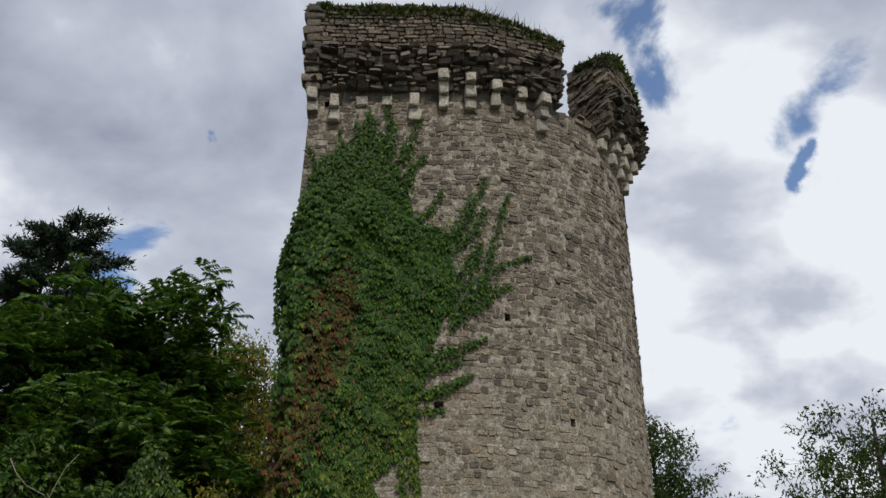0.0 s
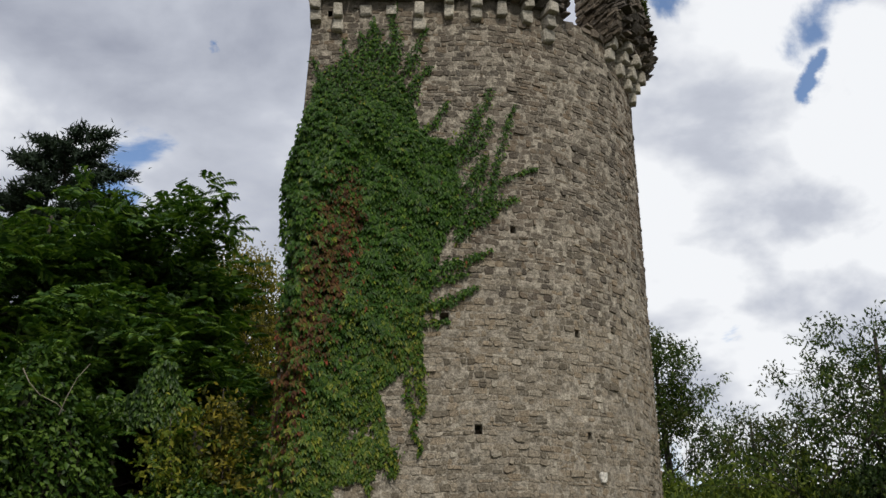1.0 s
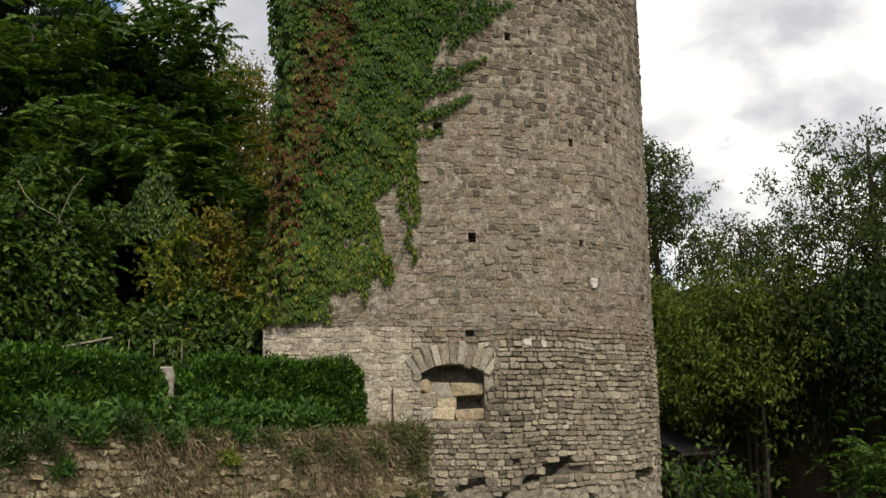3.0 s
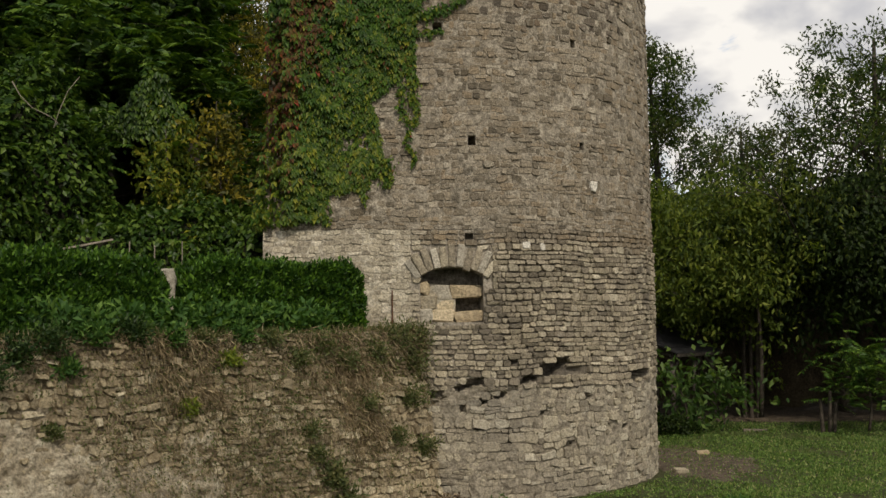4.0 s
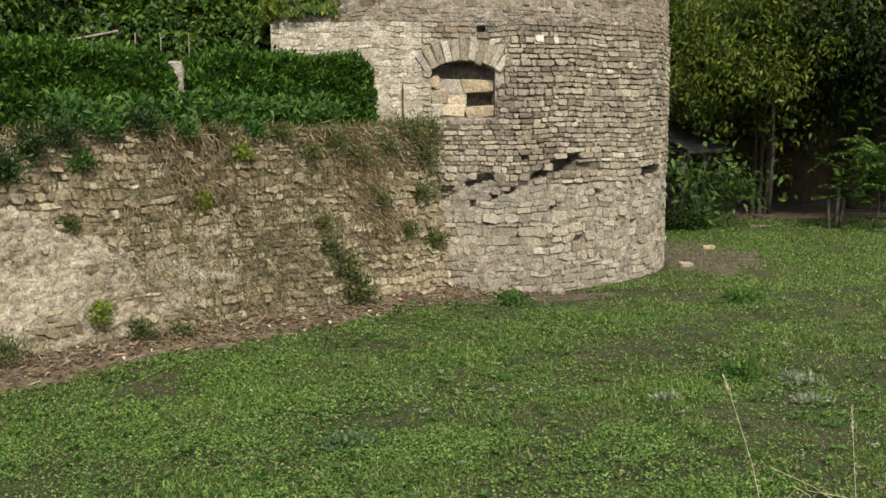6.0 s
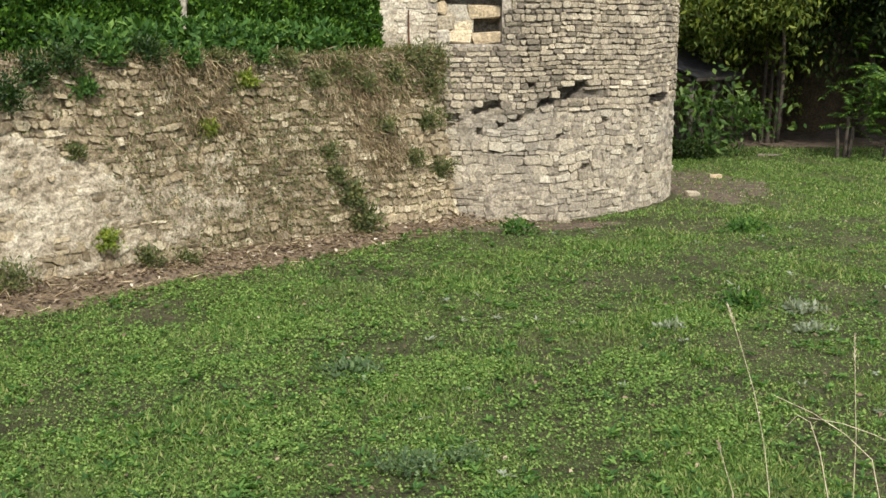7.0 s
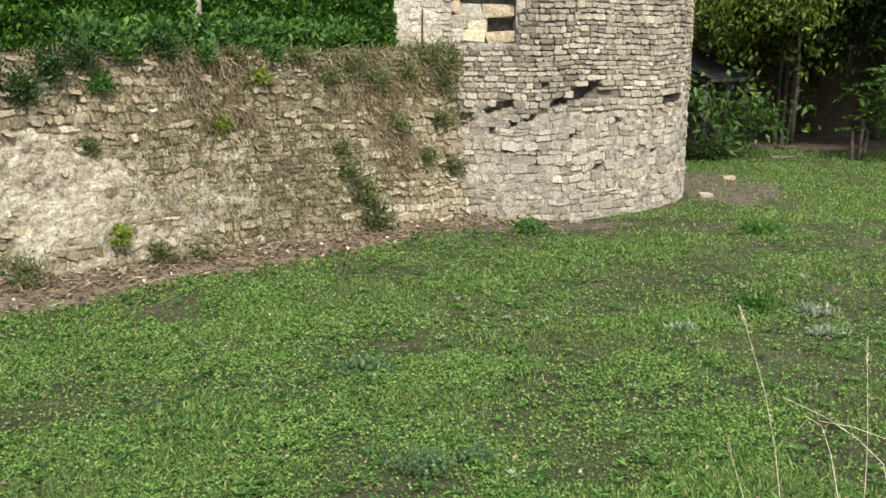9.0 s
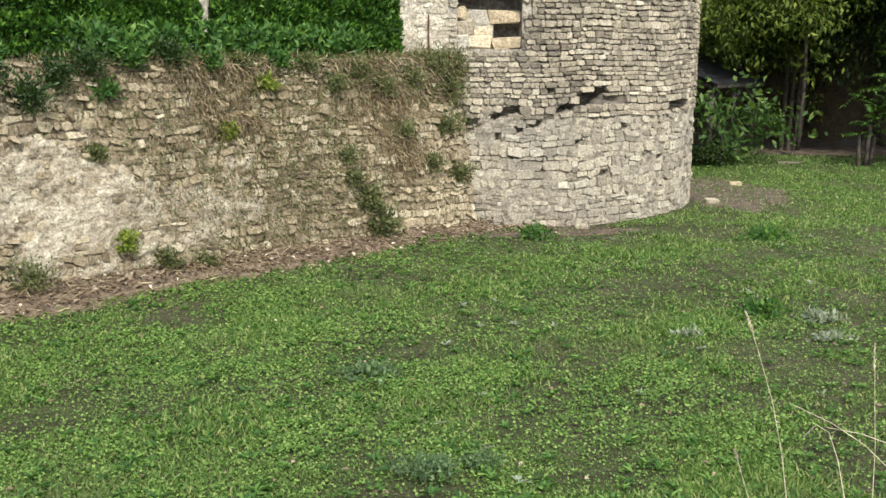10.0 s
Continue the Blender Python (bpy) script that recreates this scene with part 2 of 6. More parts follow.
M_DARKWOOD = rough_material("old_dark_timber", (0.035, 0.03, 0.025), (0.11, 0.095, 0.08), 5, 0.85, 0.01, 50)
M_FELT = rough_material("roofing_felt", (0.010, 0.010, 0.011), (0.028, 0.028, 0.03), 5, 0.6, 0.01)
M_RUST = rough_material("rusty_iron", (0.06, 0.03, 0.018), (0.14, 0.07, 0.04), 20, 0.8, 0.005)
M_FALLEN = leaf_material("fallen_leaf", [(0.0, (0.09, 0.06, 0.042)), (0.6, (0.165, 0.12, 0.08)), (0.9, (0.28, 0.22, 0.15)), (1.0, (0.58, 0.52, 0.42))], light=0.1)
# brown earth, its colour darkened to carry the shade under the trees
M_BANK = rough_material("shade_tinted_earth", (0.04, 0.03, 0.019), (0.10, 0.078, 0.048), 1.2, 0.95, 0.06, 12)
M_SOIL = rough_material("bare_soil", (0.05, 0.04, 0.028), (0.13, 0.10, 0.072), 3, 0.95, 0.03, 25)


def lawn_material():
    m, n, l, b = shader("lawn_ground")
    green = ramp_node(n, l, noise_node(n, l, 2.2, 6, 0.65), [(0.3, (0.058, 0.056, 0.032)), (0.55, (0.088, 0.096, 0.045)), (0.75, (0.11, 0.138, 0.054))])
    bare = ramp_node(n, l, noise_node(n, l, 0.9, 6, 0.7), [(0.52, (0, 0, 0)), (0.66, (0.8, 0.8, 0.8))])
    col = mix_node(n, l, bare, green, (0.15, 0.122, 0.085))
    col = mix_node(n, l, 0.6, col, ramp_node(n, l, noise_node(n, l, 28, 8, 0.75), [(0.36, (0.15, 0.15, 0.15)), (0.64, (1.8, 1.8, 1.8))]), "MULTIPLY")
    l.new(col, b.inputs["Base Color"])
    b.inputs["Roughness"].default_value = 0.95
    b.inputs["Specular IOR Level"].default_value = 0.1
    bump_node(n, l, b, noise_node(n, l, 24, 9, 0.75), 1.0, 0.12)
    return m


M_LAWN = lawn_material()


# ---- mesh helpers ----
def thing(name, label, category, at=(0, 0, 0), group="", kind=""):
    ob = new(name)
    ob.location = at
    ob.empty_display_size = 0.2
    return tagged(ob, label, category, group, kind)


def mesh_object(name, verts, faces, material, parent=None, label="", smooth=False, kind=""):
    me = bpy.data.meshes.new(name)
    me.from_pydata([tuple(v) for v in verts], [], [tuple(f) for f in faces])
    me.materials.append(material)
    if smooth:
        me.polygons.foreach_set("use_smooth", [True] * len(me.polygons))
    me.update()
    ob = new(name, me)
    if parent is not None:
        ob.parent = parent
        ob.matrix_parent_inverse = Matrix.Translation(-Vector(parent.location)) if parent.parent is None else Matrix()
    if label or kind:
        tagged(ob, label, kind=kind)
    return ob


def block(bm_verts, bm_faces, c, size, jit=0.0, rnd=random, turn=None):
    """A box with chamfered edges, added to the lists."""
    o = len(bm_verts)
    sx, sy, sz = size[0] / 2, size[1] / 2, size[2] / 2
    ch = min(sx, sy, sz) * 0.25
    pts = []
    for ax in range(3):
        for i in (-1, 1):
            for j in (-1, 1):
                for k in (-1, 1):
                    p = [i * sx, j * sy, k * sz]
                    for q in range(3):
                        if q != ax:
                            p[q] -= math.copysign(ch, p[q])
                    pts.append(p)
    v = [Vector(p) + Vector([rnd.uniform(-jit, jit) for _ in range(3)]) for p in pts]
    if turn is not None:
        v = [turn @ p for p in v]
    hull = bmesh.new()
    for p in v:
        hull.verts.new(p)
    bmesh.ops.convex_hull(hull, input=list(hull.verts))
    hull.verts.index_update()
    for p in hull.verts:
        bm_verts.append(p.co + Vector(c))
    for f in hull.faces:
        bm_faces.append([o + p.index for p in f.verts])
    hull.free()


def tube(points, radii, sides=7):
    verts, faces = [], []
    pts = [Vector(p) for p in points]
    for k, p in enumerate(pts):
        d = (pts[min(k + 1, len(pts) - 1)] - pts[max(k - 1, 0)]).normalized()
        a = d.cross(Vector((0.31, 0.77, 0.55))).normalized()
        b = d.cross(a)
        for s in range(sides):
            w = 2 * math.pi * s / sides
            verts.append(p + (a * math.cos(w) + b * math.sin(w)) * radii[k])
    for k in range(len(pts) - 1):
        for s in range(sides):
            i, j = k * sides + s, k * sides + (s + 1) % sides
            faces.append((i, j, j + sides, i + sides))
    faces.append(tuple(range(sides))[::-1])
    faces.append(tuple(range((len(pts) - 1) * sides, len(pts) * sides)))
    return verts, faces


def tubes(list_of, sides=6):
    verts, faces = [], []
    for points, radii in list_of:
        v, f = tube(points, radii, sides)
        o = len(verts)
        verts += v
        faces += [[i + o for i in q] for q in f]
    return verts, faces


def unit(v):
    return v / np.maximum(np.linalg.norm(v, axis=1, keepdims=True), 1e-9)


def leaves(name, at, along, normal, length, width, material, parent=None, fold=0.18, label="", kind=""):
    """One mesh of folded leaves: two triangles each side of the midrib's line."""
    at, along = np.asarray(at, float), unit(np.asarray(along, float))
    side = unit(np.cross(along, np.asarray(normal, float)))
    nrm = np.cross(side, along)
    length, width = np.broadcast_to(length, len(at))[:, None], np.broadcast_to(width, len(at))[:, None]
    mid = at + along * length * 0.42 + nrm * width * fold
    v = np.stack([at, mid + side * width / 2, at + along * length - nrm * length * 0.12, mid - side * width / 2], 1).reshape(-1, 3)
    k = np.arange(len(at)) * 4
    tri = np.stack([k, k + 1, k + 2, k, k + 2, k + 3], 1).reshape(-1)
    me = bpy.data.meshes.new(name)
    me.vertices.add(len(v))
    me.vertices.foreach_set("co", v.ravel())
    me.loops.add(len(tri))
    me.loops.foreach_set("vertex_index", tri.astype(np.int32))
    me.polygons.add(len(tri) // 3)
    me.polygons.foreach_set("loop_start", np.arange(0, len(tri), 3, dtype=np.int32))
    me.materials.append(material)
    me.update(calc_edges=True)
    me.validate()
    ob = new(name, me)
    if parent is not None:
        ob.parent = parent
        ob.matrix_parent_inverse = Matrix.Translation(-Vector(parent.location))
    if label or kind:
        tagged(ob, label, kind=kind)
    return ob


RNG = np.random.default_rng(7)


def soft_noise(p, scale, seed=0):
    """Cheap smooth noise of points, -1 to 1."""
    p = np.asarray(p, float) * scale
    r = np.random.default_rng(seed)
    s = np.zeros(len(p))
    for _ in range(5):
        k = r.normal(size=3) * r.uniform(0.6, 1.8)
        s += np.sin(p @ k + r.uniform(0, 6.28))
    return s / 3.0


# ---- ground ----
def build_ground():
    """One sheet: lawn, the bank on which the camera stands, and out to the horizon."""
    xs = np.concatenate([[-900, -300, -120, -60], np.arange(-40, 41, 1.0), [60, 120, 300, 900]])
    ys = np.concatenate([[-900, -300, -120, -60, -20], np.arange(-8, 50, 1.0), [60, 90, 140, 300, 900]])
    verts = []
    for y in ys:
        for x in xs:
            verts.append((x, y, ground_z(x, y)))
    w = len(xs)
    faces = [(j * w + i, j * w + i + 1, (j + 1) * w + i + 1, (j + 1) * w + i) for j in range(len(ys) - 1) for i in range(w - 1)]
    ob = mesh_object("ground", verts, faces, M_LAWN, smooth=True)
    return tagged(ob, "uneven green lawn with bare worn patches", "lawn", kind="structure")


def ground_z(x, y):
    bank = 2.3 * min(1.0, max(0.0, (6.0 - y) / 4.5)) ** 1.3
    bump = 0.04 * math.sin(x * 0.9 + 0.4 * y) * math.sin(y * 0.7 - 0.2 * x)
    rise = max(0.0, y - 40) * 0.12 if y < 140 else 12.0
    return bank + bump * (1 if abs(x) < 40 and y < 45 else 0) + rise


build_ground()

# ---- tower ----
CX, CY, R = 1.4, 26.4, 5.0
FRONT = CY - R
NICHE = (0.30, 1.66, 3.80, 4.98)


def left_end(z):
    return -3.05 + 0.05 * max(0.0, z - 6.0)


def tower_point(u, z, out=0.0):
    """u runs along the flat front from the left corner and on round the drum; out is the distance before the face."""
    if u < CX:
        return Vector((u, FRONT - out, z))
    a = (u - CX) / R
    return Vector((CX + (R + out) * math.sin(a), CY - (R + out) * math.cos(a), z))


def tower_frame(u):
    a = max(0.0, (u - CX) / R)
    return a


HOLES = [  # u0, u1, z0, z1: putlog holes and lost stones
    (1.37, 1.54, 7.62, 7.84), (0.64, 0.84, 10.12, 10.34), (3.84, 3.98, 9.93, 10.12), (-1.16, -0.96, 7.82, 8.04),
    (4.05, 4.17, 7.62, 7.80), (2.29, 2.43, 12.28, 12.48), (1.27, 1.46, 5.58, 5.72), (0.28, 0.44, 1.22, 1.38),
    (-2.1, -1.9, 18.02, 18.2)]


CRACK = ((0.55, 2.05), (0.95, 2.32), (1.55, 2.5), (1.9, 2.2), (2.25, 2.3), (2.6, 2.55), (3.4, 2.78), (3.9, 2.7))


# hollows washed out of the masonry: u, z, half width, half height, depth
HOLLOWS = ((3.2, 2.77, 0.36, 0.13, 0.34), (1.36, 2.48, 0.32, 0.08, 0.26), (0.59, 2.26, 0.14, 0.08, 0.22), (1.62, 2.11, 0.16, 0.06, 0.22), (6.15, 2.53, 0.6, 0.15, 0.4), (2.95, 1.87, 0.10, 0.09, 0.2), (0.37, 1.31, 0.11, 0.08, 0.25), (1.17, 1.95, 0.06, 0.09, 0.18), (1.98, 2.22, 0.10, 0.06, 0.2),
           (4.09, 2.08, 0.12, 0.07, 0.2), (2.6, 2.54, 0.22, 0.06, 0.2), (5.36, 1.38, 0.12, 0.07, 0.2), (2.2, 2.9, 0.12, 0.04, 0.15), (4.7, 2.62, 0.2, 0.04, 0.15), (2.1, 1.2, 0.10, 0.05, 0.12), (0.9, 0.8, 0.14, 0.05, 0.12), (3.6, 1.1, 0.12, 0.06, 0.14), (4.4, 0.7, 0.10, 0.05, 0.12), (1.6, 1.55, 0.12, 0.04, 0.14))


def hollow(u, z):
    """How deep the masonry is hollowed at a place, with a ragged rim; nought to one, and the depth."""
    best, depth = 0.0, 0.0
    rag = 0.35 * noise.noise((u * 6.0, z * 6.0, 31.0)) + 0.2 * noise.noise((u * 15.0, z * 15.0, 33.0))
    for cu, cz, ru, rz, d in HOLLOWS:
        if abs(u - cu) < 2 * ru and abs(z - cz) < 2 * rz:
            q = 1.25 - math.hypot((u - cu) / ru, (z - cz - 0.25 * (u - cu) * (ru < 0.5)) / rz) + rag
            if q > best:
                best, depth = q, d
    return min(1.0, best * 3.0), depth


def crack_distance(u, z):
    best = 9.0
    for (a, b), (c, d) in zip(CRACK, CRACK[1:]):
        t = max(0.0, min(1.0, ((u - a) * (c - a) + (z - b) * (d - b)) / ((c - a) ** 2 + (d - b) ** 2)))
        best = min(best, math.hypot(u - a - t * (c - a), z - b - t * (d - b)))
    return best


def core_relief(u, z, rough):
    """Uneven mortar, washed out deeply along the eroded course."""
    r = rough * (noise.noise((u * 3.1, z * 3.1, 2.0)) + 0.7 * noise.noise((u * 8.0, z * 8.0, 5.0)))
    if z < 3.2 and 0 < u < 4.5:
        r -= max(0.02, 0.09 + 0.22 * noise.noise((u * 2.3, z * 2.3, 21.0))) * math.exp(-(crack_distance(u, z) / 0.06) ** 2)
    if 1.0 < z < 3.1 and u > 0:
        k, deep = hollow(u, z)
        r -= k * deep
    if z < 2.6:
        r += 0.022 + 0.045 * noise.noise((u * 1.1, z * 1.1, 11.0)) + 0.02 * noise.noise((u * 5.0, z * 6.0, 13.0))
    return r


def shell(name, u0, u1, z0, z1, out, holes, material, parent, step=0.1, rough=0.02):
    """The face of the masonry with its holes cut through and lined."""
    us = sorted({round(v, 3) for v in list(np.arange(u0, u1, step)) + [u1] + [h[k] for h in holes for k in (0, 1) if u0 < h[k] < u1]})
    zs = sorted({round(v, 3) for v in list(np.arange(z0, z1, step)) + [z1] + [h[k] for h in holes for k in (2, 3) if z0 < h[k] < z1]})
    verts, faces = [], []
    for z in zs:
        for u in us:
            verts.append(tower_point(max(u, left_end(z)) if u < -2 else u, z, out + core_relief(u, z, rough)))
    w = len(us)
    for j in range(len(zs) - 1):
        for i in range(w - 1):
            cu, cz = (us[i] + us[i + 1]) / 2, (zs[j] + zs[j + 1]) / 2
            if any(h[0] < cu < h[1] and h[2] < cz < h[3] for h in holes):
                continue
            faces.append((j * w + i, j * w + i + 1, (j + 1) * w + i + 1, (j + 1) * w + i))
    for h in holes:
        depth = 0.9 if h == NICHE else 0.4
        o = len(verts)
        for d in (out, -depth):
            for u, z in ((h[0], h[2]), (h[1], h[2]), (h[1], h[3]), (h[0], h[3])):
                verts.append(tower_point(u, z, d))
        faces += [(o, o + 4, o + 5, o + 1), (o + 1, o + 5, o + 6, o + 2), (o + 2, o + 6, o + 7, o + 3), (o + 3, o + 7, o + 4, o), (o + 4, o + 7, o + 6, o + 5)]
    return mesh_object(name, verts, faces, material, parent)


tower = thing("tower", "tall ruined round stone tower with a broken parapet", "tower", (CX, CY, 0))
joint_holes = [h for h in HOLES if h[2] < 5.8] + [NICHE]
shell("lower_core", -3.05, CX + R * 2.2, -0.4, 2.5, -0.02, [h for h in joint_holes if h[2] < 2.45], M_RENDER, tower, 0.05, 0.04)
shell("cream_core", -3.05, 0.1, 2.5, 5.8, 0.002, [], M_CREAMJOINT, tower, 0.08, 0.022)
shell("arch_core", 0.1, 2.05, 2.5, 5.8, -0.010, [h for h in joint_holes if h[2] > 2.45 and h[1] < 2.05], M_MORTAR, tower, 0.05, 0.015)
shell("middle_core", 2.05, CX + R * 2.2, 2.5, 5.8, -0.016, [h for h in joint_holes if h[2] > 2.45 and h[0] > 2.05], M_JOINT, tower, 0.06, 0.015)
shell("upper_core", -3.05, CX + R * 2.2, 5.8, 18.4, 0.004, [h for h in HOLES if h[2] > 5.8], M_SHAFTMORTAR, tower, 0.12, 0.02)


def build_back():
    """The rest of the drum, the hidden side wall and the platform."""
    ring = [tower_point(CX + R * 2.2, 0), ]
    ring = [(CX + R * math.sin(2.2 + 0.15 * k), CY - R * math.cos(2.2 + 0.15 * k)) for k in range(8)]
    ring += [(-2.4, 31.0), (-2.45, FRONT + 0.02)]
    verts = [(x, y, z) for z in (-0.4, 18.4) for x, y in ring]
    n = len(ring)
    faces = [(i, i + 1, n + i + 1, n + i) for i in range(n - 1)]
    mesh_object("back_wall", verts, faces, M_MORTAR, tower)
    top = [tower_point(u, 18.25, -0.02) for u in np.linspace(-2.4, CX + R * 2.2, 30)] + [Vector((x, y, 18.25)) for x, y in ring[1:-1]]
    mesh_object("platform", top, [tuple(range(len(top)))], M_SOIL, tower)
    side = [(-3.05, FRONT, -0.4), (-3.05, FRONT, 6.0), (-2.45, FRONT, 18.4), (-2.45, 31, 18.4), (-3.05, 31, -0.4)]
    mesh_object("side_wall", side, [(0, 1, 2, 3, 4)], M_MORTAR, tower)


build_back()


def stone_outline(rnd, w, h, cut=0.42, uneven=0.11):
    """Eight points of an uneven stone, round its middle."""
    pts = []
    for sx, sy in ((-1, -1), (1, -1), (1, 1), (-1, 1)):
        cx, cy = rnd.uniform(0.06, cut) * min(w, h), rnd.uniform(0.06, cut) * min(w, h)
        a, b = (sx * (w / 2 - cx), sy * h / 2), (sx * w / 2, sy * (h / 2 - cy))
        pts += [a, b] if sx * sy > 0 else [b, a]
    pts = [pts[0], pts[1]] + pts[2:]
    j = uneven * min(w, h)
    return sorted([(x + rnd.uniform(-j, j), y + rnd.uniform(-j, j)) for x, y in pts], key=lambda p: math.atan2(p[1] / h, p[0] / w))


def stone_into(verts, faces, rnd, u, z, w, h, proud, back, place, tilt=0.0, uneven=0.11):
    """A stone with rounded edges and a slightly tipped face, put where place(u, z, out) says."""
    o = len(verts)
    ring = stone_outline(rnd, w, h, 0.42, uneven)
    tu, tz = rnd.uniform(-1, 1) * proud * 0.28, rnd.uniform(-1, 1) * proud * 0.28
    c, s = math.cos(tilt), math.sin(tilt)
    for k, out in ((1.0, -back), (0.98, proud * 0.62), (0.88, proud)):
        for x, y in ring:
            x, y = x * c - y * s, x * s + y * c
            lean = (tu * x / w + tz * y / h) * 2 if out > 0 else 0
            verts.append(place(u + x * k, z + y * k, out + lean))
    for r in (0, 8):
        for i in range(8):
            j = (i + 1) % 8
            faces.append((o + r + i, o + r + j, o + r + 8 + j, o + r + 8 + i))
    faces.append(tuple(range(o + 16, o + 24)))


def clear(u0, u1, z0, z1, holes):
    """Cut a stone's width back from the holes; None if nothing is left."""
    for a, b, c, d in holes:
        if u1 > a and u0 < b and z1 > c + 0.02 and z0 < d - 0.02:
            left, right = a - u0, u1 - b
            if max(left, right) < 0.07:
                return None
            if left >= right:
                u1 = a - 0.01
            else:
                u0 = b + 0.01
    return (u0, u1) if u1 - u0 > 0.06 else None


def courses(rnd, z0, z1, u0, u1, hs, ws, gap, holes):
    """Stones course by course: u, z, width, height."""
    z = z0
    while z < z1 - 0.04:
        h = min(rnd.uniform(*hs), z1 - z)
        lo = u0(z) if callable(u0) else u0
        u = lo
        while u < u1:
            w = rnd.uniform(*ws) * (0.7 + 0.6 * rnd.random())
            if rnd.random() < 0.12 and h > 0.13:
                for q in (0, 1):
                    s = clear(u, min(u + w, u1), z + q * h / 2, z + (q + 1) * h / 2, holes)
                    if s:
                        yield (s[0] + s[1]) / 2, z + (q + 0.5) * h / 2, s[1] - s[0] - gap, h / 2 - gap
            else:
                s = clear(u, min(u + w, u1), z, z + h, holes)
                if s:
                    low = rnd.uniform(0.8, 1.06)
                    yield (s[0] + s[1]) / 2, z + h / 2 + rnd.uniform(-0.5, 0.5) * h * (1 - low), s[1] - s[0] - gap, h * low - gap
            u += w
        z += h


def wave(u, z):
    return 0.02 * math.sin(u * 1.7 + z * 0.6) + 0.012 * math.sin(u * 4.1 - z * 1.3)


def wavy(u, z, out):
    return tower_point(u, z + wave(u, z), out)


def ragged(u, z, out):
    """Courses of the foot, which wander more."""
    return tower_point(u, z + wave(u, z) + 0.05 * noise.noise((u * 1.9, z * 2.1, 41.0)) + 0.03 * noise.noise((u * 5.0, z * 5.0, 43.0)), out)


ARCH = (0.12, 1.84, 4.6, 5.46)
KEEP = HOLES + [NICHE, ARCH]
BAND = (1.5, 4.6, 3.0, 5.0)


def in_band(u, z):
    return BAND[0] < u < BAND[1] and BAND[2] < z < BAND[3]


def build_facing():
    rnd = random.Random(11)
    far = CX + R * 1.75
    v, f = [], []
    for u, z, w, h in courses(rnd, -0.3, 2.35, -3.0, far, (0.07, 0.25), (0.09, 0.38), 0.0, KEEP):
        if crack_distance(u, z) < 0.065 or hollow(u, z)[0] > 0.5:
            continue
        stone_into(v, f, rnd, u, z, w, h, rnd.uniform(0.0, 0.045) * (1.6 if rnd.random() < 0.12 else 1), 0.08, ragged, rnd.uniform(-0.08, 0.08), 0.13)
    mesh_object("base_facing", v, f, M_BASE, tower, "pale mortar-smeared rubble at the foot", kind="stuff")
    v, f, v2, f2, cv, cf = [], [], [], [], [], []
    single = []
    for u, z, w, h in courses(rnd, 2.35, 5.8, left_end, far, (0.07, 0.18), (0.09, 0.33), 0.008, KEEP):
        if crack_distance(u, z) < 0.06 or hollow(u, z)[0] > 0.5:
            continue
        if u < 0.15 + 0.5 * noise.noise((0.5, z * 1.5, 3.0)):
            stone_into(cv, cf, rnd, u, z, w, h, rnd.uniform(0.004, 0.028), 0.06, wavy, rnd.uniform(-0.18, 0.18))
        elif z > 5.5 + 0.5 * noise.noise((u * 0.9, 2.0, 1.0)):
            stone_into(v2, f2, rnd, u, z, w, h, rnd.uniform(0.01, 0.045), 0.06, wavy, rnd.uniform(-0.1, 0.1))
        elif in_band(u, z) and len(single) < 300:
            single.append((u, z, w, h))
        else:
            stone_into(v, f, rnd, u, z, w, h, rnd.uniform(0.015, 0.075), 0.07, wavy, rnd.uniform(-0.04, 0.04))
    mesh_object("coursed_facing", v, f, M_COURSED, tower, "tan coursed rubble with deep joints", kind="stuff")
    mesh_object("cream_facing", cv, cf, M_CREAM, tower, "pale cream rubble of the flat front", kind="stuff")
    v, f = [], []
    for u, z, w, h in courses(rnd, 5.8, 18.45, left_end, far, (0.065, 0.20), (0.09, 0.32), 0.012, KEEP):
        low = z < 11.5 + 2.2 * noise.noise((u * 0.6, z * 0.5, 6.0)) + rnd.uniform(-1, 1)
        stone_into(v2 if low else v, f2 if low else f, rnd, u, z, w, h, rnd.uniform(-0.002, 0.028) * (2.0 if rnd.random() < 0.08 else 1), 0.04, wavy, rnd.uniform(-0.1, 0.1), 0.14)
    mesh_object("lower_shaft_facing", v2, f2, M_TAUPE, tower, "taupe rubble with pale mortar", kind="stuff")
    mesh_object("shaft_facing", v, f, M_UPPER, tower, "weathered grey-brown rubble of the shaft", kind="stuff")
    return single


SINGLE = build_facing()


def parapet_out(z):
    return 0.05 + 0.33 * min(1.0, max(0.0, (z - 18.35) / 1.0))


